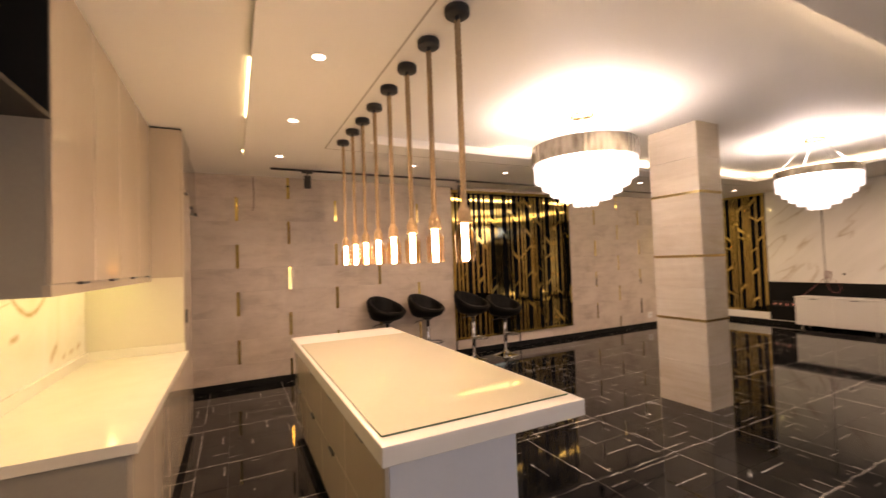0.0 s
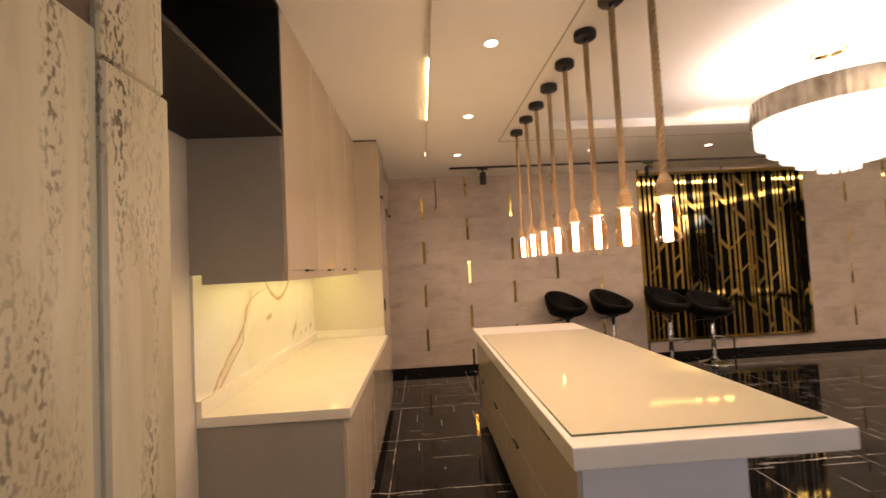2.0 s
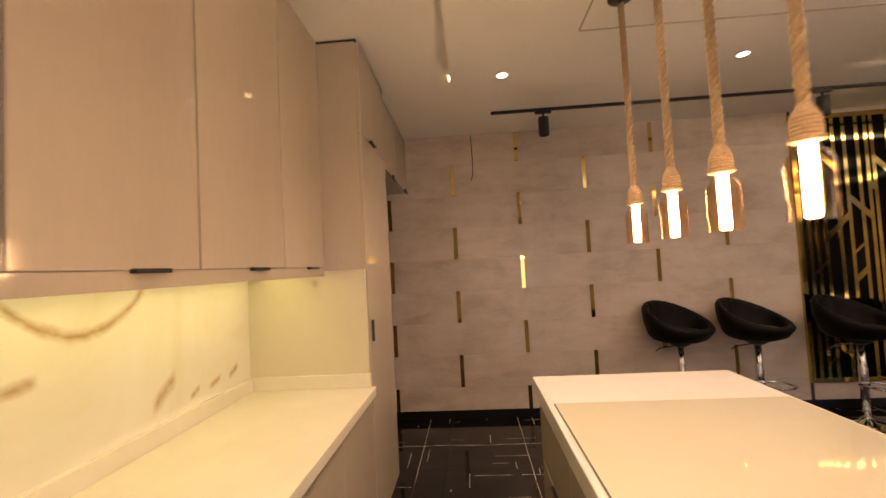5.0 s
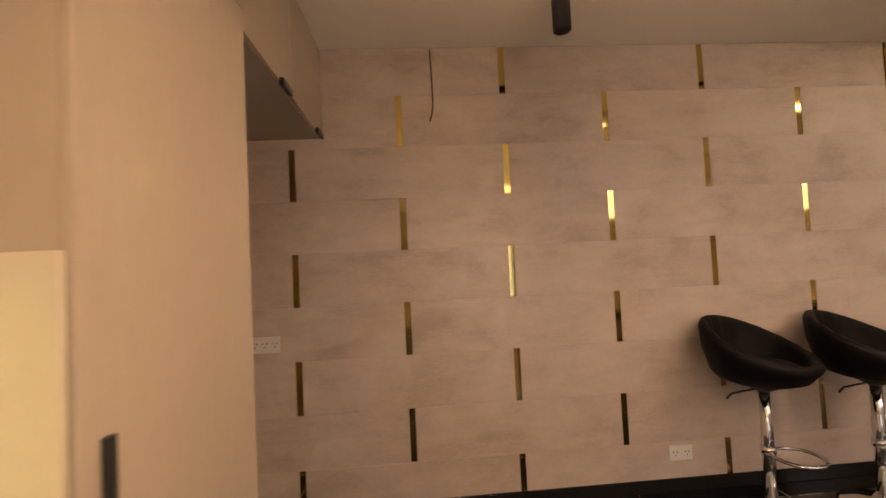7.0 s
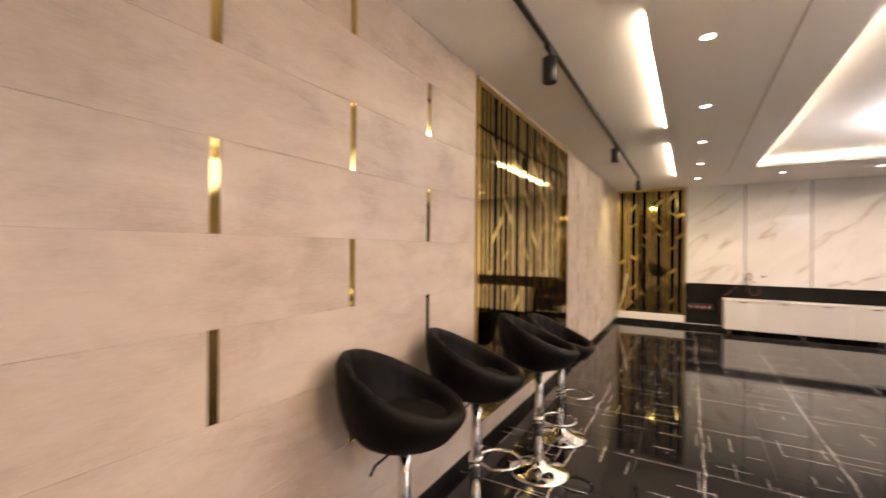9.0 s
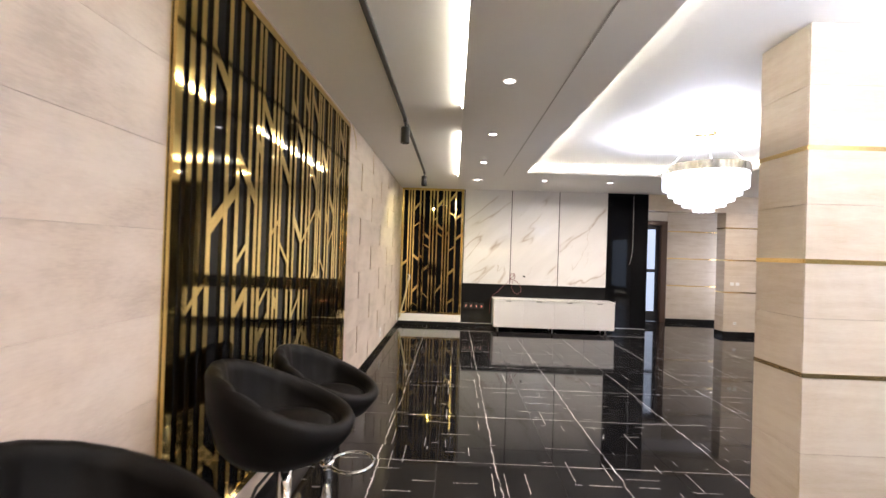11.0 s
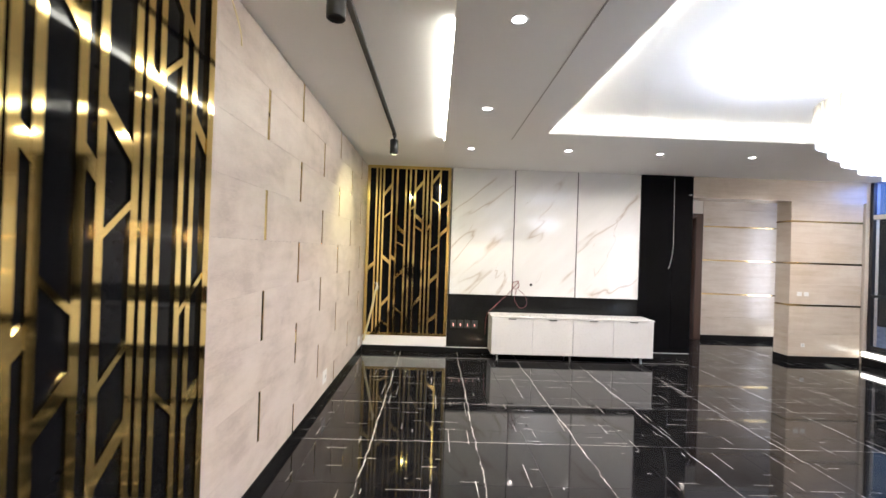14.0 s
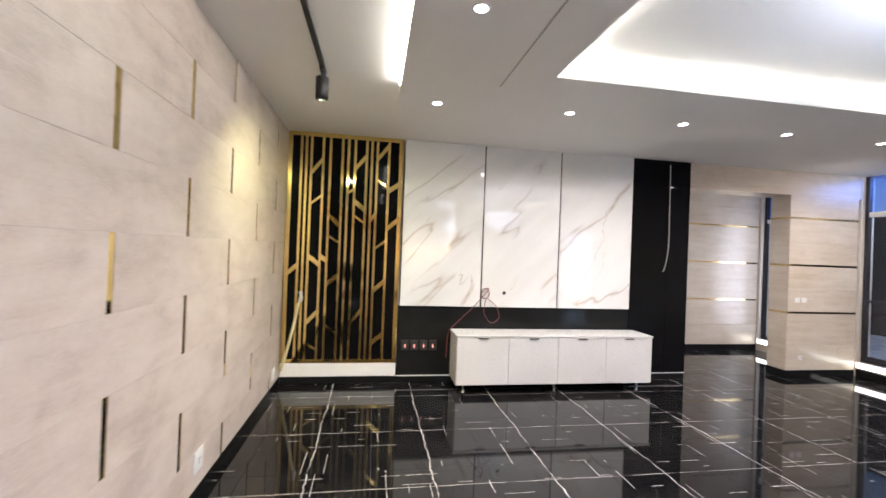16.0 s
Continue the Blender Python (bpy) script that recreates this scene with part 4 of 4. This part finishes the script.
cove((2.9, 8.21, 4.005, 4.035, HIGH + 0.001, HIGH + 0.010))
cove((8.30, 8.33, 1.0, 3.9, HIGH + 0.001, HIGH + 0.010))
cove((1.4, 8.25, 0.85, 0.88, HIGH + 0.001, HIGH + 0.010))


def track(x0, x1, y, spots, lit_at, aim, tint, watts):
    t = thing("ceiling_track", ((x0 + x1) / 2, y, HIGH - 0.02), "black ceiling lighting track", "lighting track")
    part("rail", boxed(x0, x1, y - 0.017, y + 0.017, HIGH - 0.022, HIGH, bevel=0.003), BLACK_METAL, t)
    for x in spots:
        s = thing("track_spot", (x, y, HIGH - 0.25), "black cylindrical track spotlight", "spotlight", "track spotlights")
        part("adapter", boxed(x - 0.07, x + 0.07, y - 0.016, y + 0.016, HIGH - 0.045, HIGH - 0.022, bevel=0.003), BLACK_METAL, s)
        part("stem", lathe(bmesh.new(), ((0.011, HIGH - 0.085), (0.011, HIGH - 0.045)), 12, (x, y, 0), True), BLACK_METAL, s)
        part("head", lathe(bmesh.new(), ((0.0, HIGH - 0.08), (0.041, HIGH - 0.08), (0.045, HIGH - 0.084), (0.045, HIGH - 0.235), (0.040, HIGH - 0.24), (0.037, HIGH - 0.22), (0.0, HIGH - 0.22)), 24, (x, y, 0)), BLACK_METAL, s, "", True)
        if x in lit_at:
            area_lamp("spot_lamp", (x, y, HIGH - 0.243), 0.07, watts, tint, 150, aim=aim)


track(0.45, 8.68, 5.57, (0.90, 3.20, 5.92, 8.60), (8.60,), (0.6, 0.08, -1), (1.0, 0.96, 0.46), SPOT_WATTS)
track(7.4, 9.3, -1.05, (8.95,), (8.95,), (0.9, 0.1, -0.8), NEUTRAL, SPOT_WATTS)


# ---- bar stools ----
def bar_stool(lift):
    s = thing("bar_stool", (0, 0, 0), "black leatherette tub bar stool on a chrome pedestal", "bar stool", "bar stools along the wall")
    n = 48
    shell = bmesh.new()
    rows = []
    for k in range(n):
        a = 2 * math.pi * k / n
        back = (0.5 + 0.5 * math.cos(a - math.pi)) ** 1.3
        top_z = 0.905 + 0.22 * back + lift
        flare = 0.262 + 0.022 * back
        col = []
        for r, z in ((0.05, 0.775 + lift), (0.16, 0.778 + lift), (0.215, 0.80 + lift), (0.248, 0.84 + lift), (flare, 0.80 + lift + 0.55 * (top_z - 0.80 - lift)), (flare + 0.008, top_z - 0.03), (flare - 0.006, top_z - 0.004), (flare - 0.026, top_z), (flare - 0.046, top_z - 0.012), (flare - 0.055, top_z - 0.05), (0.205, 0.86 + lift), (0.19, 0.85 + lift)):
            crease = 0.012 if r < flare - 0.02 and r > 0.206 and z > 0.855 + lift and back > 0.3 and k % 3 == 0 else 0.0
            col.append(shell.verts.new((0.99 * (r + crease) * math.cos(a), 1.10 * (r + crease) * math.sin(a), z)))
        rows.append(col)
    for k in range(n):
        p, q = rows[k], rows[(k + 1) % n]
        for i in range(len(p) - 1):
            shell.faces.new((p[i], q[i], q[i + 1], p[i + 1]))
    part("seat_shell", shell, LEATHER, s, "curved black tub back", True)
    part("seat_cushion", lathe(bmesh.new(), ((0.0, 0.882), (0.11, 0.882), (0.16, 0.876), (0.183, 0.862), (0.186, 0.848), (0.0, 0.848)), 32, (0, 0, lift)), LEATHER, s, "round black cushion", True)
    part("seat_plate", lathe(bmesh.new(), ((0.0, 0.777), (0.09, 0.777), (0.085, 0.75), (0.03, 0.72), (0.0, 0.72)), 24, (0, 0, lift)), BLACK_METAL, s, "", True)
    part("pole", lathe(bmesh.new(), ((0.031, 0.03), (0.031, 0.50), (0.027, 0.51), (0.027, 0.72 + lift)), 20, close=True), CHROME, s, "chrome gas-lift column", True)
    part("base", lathe(bmesh.new(), ((0.0, 0.0), (0.205, 0.0), (0.207, 0.008), (0.19, 0.018), (0.11, 0.034), (0.055, 0.055), (0.036, 0.085), (0.0, 0.085)), 40), CHROME, s, "chrome trumpet base", True)
    pts = [(0.135 + 0.115 * math.cos(2 * math.pi * k / 28), 0.115 * math.sin(2 * math.pi * k / 28), 0.37) for k in range(28)]
    part("footrest", tube(bmesh.new(), pts + [pts[0]], 0.010, 8), CHROME, s, "chrome footrest ring", True)
    part("collar", lathe(bmesh.new(), ((0.0, 0.35), (0.038, 0.35), (0.038, 0.39), (0.0, 0.39)), 20), CHROME, s, "", True)
    part("lever", tube(bmesh.new(), ((-0.02, -0.02, 0.735 + lift), (-0.10, -0.15, 0.715 + lift), (-0.115, -0.18, 0.69 + lift)), 0.006, 6), BLACK_METAL, s, "", True)
    return s


stool = bar_stool(-0.03)
stool.matrix_basis = pose(2.035, 5.845, 0, 0, 0, -60)
copy_thing(stool, pose(2.675, 5.815, 0, 0, 0, -60))
copy_thing(stool, pose(3.415, 5.69, 0, 0, 0, -66))
low_stool = tagged(bar_stool(-0.12), "black leatherette tub bar stool set lower than its neighbours")
low_stool.matrix_basis = pose(4.03, 5.70, 0, 0, 0, -80)

# ---- television console and wiring ----
CX0, CX1, CY0, CY1 = 9.98, 10.38, 1.85, 4.235
con = thing("tv_console", (10.18, 3.05, 0), "low white four-door television console on metal feet", "console")
part("body", boxed(CX0 + 0.02, CX1, CY0 + 0.012, CY1 - 0.012, 0.095, 0.623), WHITE_LACQUER, con)
part("top", boxed(CX0 - 0.005, CX1 + 0.002, CY0, CY1, 0.623, 0.645, bevel=0.006, segments=2), WHITE_LACQUER, con)
for a, b in zip((1.862, 2.455, 3.043, 3.633), (2.455, 3.043, 3.633, 4.223)):
    d = part("door", boxed(CX0, CX0 + 0.02, a + 0.002, b - 0.002, 0.095, 0.619, bevel=0.004), WHITE_LACQUER, con)
    part("handle", boxed(CX0 - 0.014, CX0 + 0.004, (a + b) / 2 - 0.055, (a + b) / 2 + 0.055, 0.605, 0.615, bevel=0.002), BLACK_METAL, d, "black finger pull")
for y in (2.02, 3.06, 4.13):
    for x in (CX0 + 0.05, CX1 - 0.06):
        part("foot", lathe(bmesh.new(), ((0.0, 0.0), (0.022, 0.0), (0.022, 0.008), (0.015, 0.012), (0.015, 0.10), (0.0, 0.10)), 16, (x, y, 0)), CHROME, con, "chrome foot", True)


def cable(name, points, radius, material, label):
    """A cable that curves smoothly through points."""
    pts = [Vector(p) for p in points]
    fine = []
    for k in range(len(pts) - 1):
        p0, p1, p2, p3 = pts[max(k - 1, 0)], pts[k], pts[k + 1], pts[min(k + 2, len(pts) - 1)]
        for i in range(8):
            u = i / 8
            fine.append(0.5 * (2 * p1 + (p2 - p0) * u + (2 * p0 - 5 * p1 + 4 * p2 - p3) * u * u + (3 * p1 - p0 - 3 * p2 + p3) * u ** 3))
    fine.append(pts[-1])
    return solo(name, tube(bmesh.new(), fine, radius, 6), material, label, "cable", smooth=True)


cable("conduit", ((TV - 0.04, 6.13, 0.16), (TV - 0.08, 6.08, 0.35), (TV - 0.09, 6.00, 0.70), (TV - 0.06, 5.97, 0.92)), 0.016, CABLE_CREAM, "cream flexible conduit curving out of the corner")
for k in range(3):
    cable("wire", ((TV - 0.06, 5.97, 0.92), (TV - 0.07, 5.96 - 0.02 * k, 0.98), (TV - 0.06, 5.93 + 0.03 * k, 1.05)), 0.004, PLASTIC, "loose white wire end from the conduit")
loop = [(TV - 0.05, 3.82 + 0.05 * math.cos(a), 1.07 + 0.06 * math.sin(a)) for a in [k * math.pi / 4 for k in range(12)]]
cable("antenna_cable", [*loop, (TV - 0.05, 3.95, 0.92), (TV - 0.05, 4.12, 0.75), (TV - 0.05, 4.25, 0.60), (TV - 0.04, 4.27, 0.3)], 0.005, CABLE_RED, "coiled dark cable hanging from the marble panel")
cable("antenna_cable", ((TV - 0.04, 3.80, 1.02), (TV - 0.05, 3.83, 0.85), (TV - 0.05, 3.74, 0.72), (TV - 0.05, 3.64, 0.78), (TV - 0.05, 3.68, 0.92), (TV - 0.04, 3.78, 1.0)), 0.004, CABLE_RED, "thin looped cable below the marble panel")
cable("panel_cable", ((TV - 0.03, 1.386, 2.80), (TV - 0.04, 1.386, 2.2), (TV - 0.045, 1.39, 1.7), (TV - 0.04, 1.43, 1.45), (TV - 0.03, 1.45, 1.40)), 0.005, plain("grey_cable", (0.45, 0.44, 0.42), (0.38, 0.37, 0.35), 0.5, 9), "pale cable hanging on the black panel")
cable("wall_wire", ((0.27, NORTH - 0.03, 2.83), (0.275, NORTH - 0.03, 2.6), (0.272, NORTH - 0.035, 2.45), (0.25, NORTH - 0.04, 2.37)), 0.005, BROWN_WOOD, "loose brown wire hanging on the tiled wall")
cable("window_cable", ((9.30, SOUTH - 0.05, 2.27), (9.29, SOUTH - 0.04, 1.8), (9.27, SOUTH - 0.04, 1.3), (9.24, SOUTH - 0.04, 1.2), (9.21, SOUTH - 0.04, 1.35), (9.20, SOUTH - 0.04, 1.9)), 0.008, PLASTIC, "pale looped cable hanging in the window")
cable("screen_wire", ((6.05, NORTH - 0.03, 2.83), (6.09, NORTH - 0.05, 2.74), (6.16, NORTH - 0.05, 2.66), (6.20, NORTH - 0.04, 2.60)), 0.004, CABLE_CREAM, "thin loose wire beside the gold screen")
solo("wall_outlet", lathe(bmesh.new(), ((0.0, -0.006), (0.022, -0.006), (0.022, 0.006), (0.0, 0.006)), 20), BLACK_METAL, "round black cable outlet in the marble panel", "outlet").matrix_basis = pose(TV - 0.034, 3.58, 1.08, 0, 90, 0)


def socket(place, along, width, height, proud, label, rockers=2, slots=True):
    """A white switch or socket plate; along is the way it runs on the wall, proud the way out of it."""
    p, a, n = Vector(place), Vector(along), Vector(proud)
    s = thing("wall_socket", place, label, "socket", "wall sockets")

    def slab(u0, u1, v0, v1, d0, d1):
        c = [p + a * u0 + Vector((0, 0, v0)) + n * d0, p + a * u1 + Vector((0, 0, v1)) + n * d1]
        return boxed(min(c[0].x, c[1].x), max(c[0].x, c[1].x), min(c[0].y, c[1].y), max(c[0].y, c[1].y), c[0].z, c[1].z, bevel=0.0015)

    part("plate", slab(-width / 2, width / 2, -height / 2, height / 2, 0.001, 0.009), PLASTIC, s)
    for k in range(rockers):
        u = width * ((k + 0.5) / rockers - 0.5)
        part("rocker", slab(u - 0.36 * width / rockers, u + 0.36 * width / rockers, -height * 0.33, height * 0.33, 0.009, 0.012), PLASTIC, s)
        for du, dv in ((-0.012, 0.008), (0.012, 0.008), (0.0, -0.012))[:3 if slots else 0]:
            part("slot", slab(u + du - 0.003, u + du + 0.003, dv - 0.005, dv + 0.005, 0.0121, 0.0127), BLACK_METAL, s, "dark socket slot")
    return s


socket((1.72, NORTH - 0.012, 0.24), (1, 0, 0), 0.15, 0.09, (0, -1, 0), "white double socket low on the tiled wall")
socket((-0.79, NORTH - 0.012, 1.06), (1, 0, 0), 0.17, 0.095, (0, -1, 0), "white triple socket on the tiled wall", 3)
socket((8.23, NORTH - 0.012, 0.25), (1, 0, 0), 0.13, 0.13, (0, -1, 0), "white square socket low on the tiled wall", 1)
socket((10.12, NORTH - 0.012, 0.20), (1, 0, 0), 0.12, 0.12, (0, -1, 0), "white square socket in the corner", 1)
socket((TV - 0.012, -0.70, 1.07), (0, 1, 0), 0.22, 0.10, (-1, 0, 0), "white switch plate on the tiled pillar", 2, False)
socket((TV - 0.012, -0.72, 0.27), (0, 1, 0), 0.09, 0.09, (-1, 0, 0), "white socket low on the tiled pillar", 1)
NEON = glowing("red_indicator", (1.0, 0.16, 0.08), 1.3)
for y in (4.76, 4.65, 4.54, 4.43):
    sock = thing("wall_socket", (TV - 0.005, y, 0.38), "black socket module with a small red indicator", "socket", "television sockets")
    part("plate", boxed(TV - 0.014, TV - 0.0055, y - 0.045, y + 0.045, 0.38, 0.50, bevel=0.002), BLACK_METAL, sock)
    part("indicator", boxed(TV - 0.017, TV - 0.0138, y - 0.005, y + 0.005, 0.41, 0.45, bevel=0.001), NEON, sock, "lit red indicator")
socket((WEST, 1.75, 0.62), (0, 1, 0), 0.12, 0.12, (1, 0, 0), "white fridge socket in the recess", 1)

# ---- tiles and strips, laid last ----
ROW, PITCH, STRIP = 0.32, 1.32, 0.038


def shared(name, size, material, bevel=0.003):
    """A piece's mesh, centred on its own origin."""
    x, y, z = size
    return finish(boxed(-x / 2, x / 2, -y / 2, y / 2, -z / 2, z / 2, bevel=bevel), name, material)


# north wall: long tiles in staggered rows, with a gold strip between each two
tile_full = shared("wall_tile", (PITCH - STRIP - 0.001, 0.012, ROW - 0.0008), NORTH_TILE, 0.0006)
tile_fill = shared("wall_tile", (STRIP + 0.001, 0.012, ROW - 0.0008), NORTH_TILE, 0.0006)
strip_full = shared("gold_strip", (STRIP, 0.010, ROW - 0.002), GOLD, 0.001)
for r in range(9):
    z = -0.012 + ROW * (r + 0.5)
    x = -2.64 + 0.06 + (0.66 if r % 2 == 0 else 0.0)
    while x < TV:
        if 5.9 < x < 6.1:
            piece("tile", tile_fill, (x, NORTH - 0.006, z), wall_north)
        elif x > WEST and not 3.33 < x < 5.96:
            piece("gold_strip", strip_full, (x, NORTH - 0.004, z), wall_north)
        piece("tile", tile_full, (x + PITCH / 2, NORTH - 0.006, z), wall_north)
        x += PITCH

# cream tiles and gold bands on pillars, hall and south wall
BANDS = (0.897, 1.553, 2.208)


def clad(parent, along, a, b, at, proud, top, width):
    """Courses of tiles from a to b along one way, on the plane at, parted by gold bands."""
    levels = [0.0, *BANDS, top]
    for z0, z1 in zip(levels, levels[1:]):
        rows = 2 if z1 - z0 > 0.5 else 1
        for r in range(rows):
            h = (z1 - z0) / rows
            n = max(1, round((b - a) / width))
            for k in range(n):
                u0, u1 = a + (b - a) * k / n, a + (b - a) * (k + 1) / n
                lo, hi = z0 + r * h + 0.001, z0 + (r + 1) * h - 0.001
                bm = boxed(u0 + 0.0006, u1 - 0.0006, min(at, at + proud), max(at, at + proud), lo, hi, bevel=0.001) if along == "x" else boxed(min(at, at + proud), max(at, at + proud), u0 + 0.0006, u1 - 0.0006, lo, hi, bevel=0.001)
                part("tile", bm, PALE_TILE, parent)
    for z in BANDS:
        out = proud * 1.25
        lo, hi = min(at + proud * 0.2, at + out), max(at + proud * 0.2, at + out)
        part("gold_band", boxed(a, b, lo, hi, z - 0.013, z + 0.013) if along == "x" else boxed(lo, hi, a, b, z - 0.013, z + 0.013), MIRROR_GOLD, parent)


clad(mid_pillar, "y", 2.488, 3.032, 4.23, -0.012, TRAY, 0.6)
clad(mid_pillar, "y", 2.488, 3.032, 4.59, 0.012, TRAY, 0.6)
clad(mid_pillar, "x", 4.23, 4.59, 2.50, -0.012, TRAY, 0.6)
clad(mid_pillar, "x", 4.23, 4.59, 3.02, 0.012, TRAY, 0.6)
clad(end_pillar, "y", -1.632, -0.488, TV - 0.01, -0.012, 2.52, 1.2)
clad(end_pillar, "x", TV - 0.01, 10.68, -0.50, 0.012, 2.52, 0.6)
clad(wall_hall, "y", SOUTH, -0.12, 12.0, -0.012, HIGH, 1.6)
clad(wall_south, "x", 5.16, 9.16, SOUTH, 0.012, HIGH, 1.0)

# floor
SIZE = 0.853
floor_tile = shared("floor_tile", (SIZE - 0.002, SIZE - 0.002, 0.01), FLOOR_TILE, 0.0008)
for i in range(16):
    for k in range(10):
        x, y = 8.48 + 4 * SIZE + SIZE / 2 - i * SIZE, 5.55 + SIZE - k * SIZE
        piece("tile", floor_tile, (x, y, -0.005), floor)
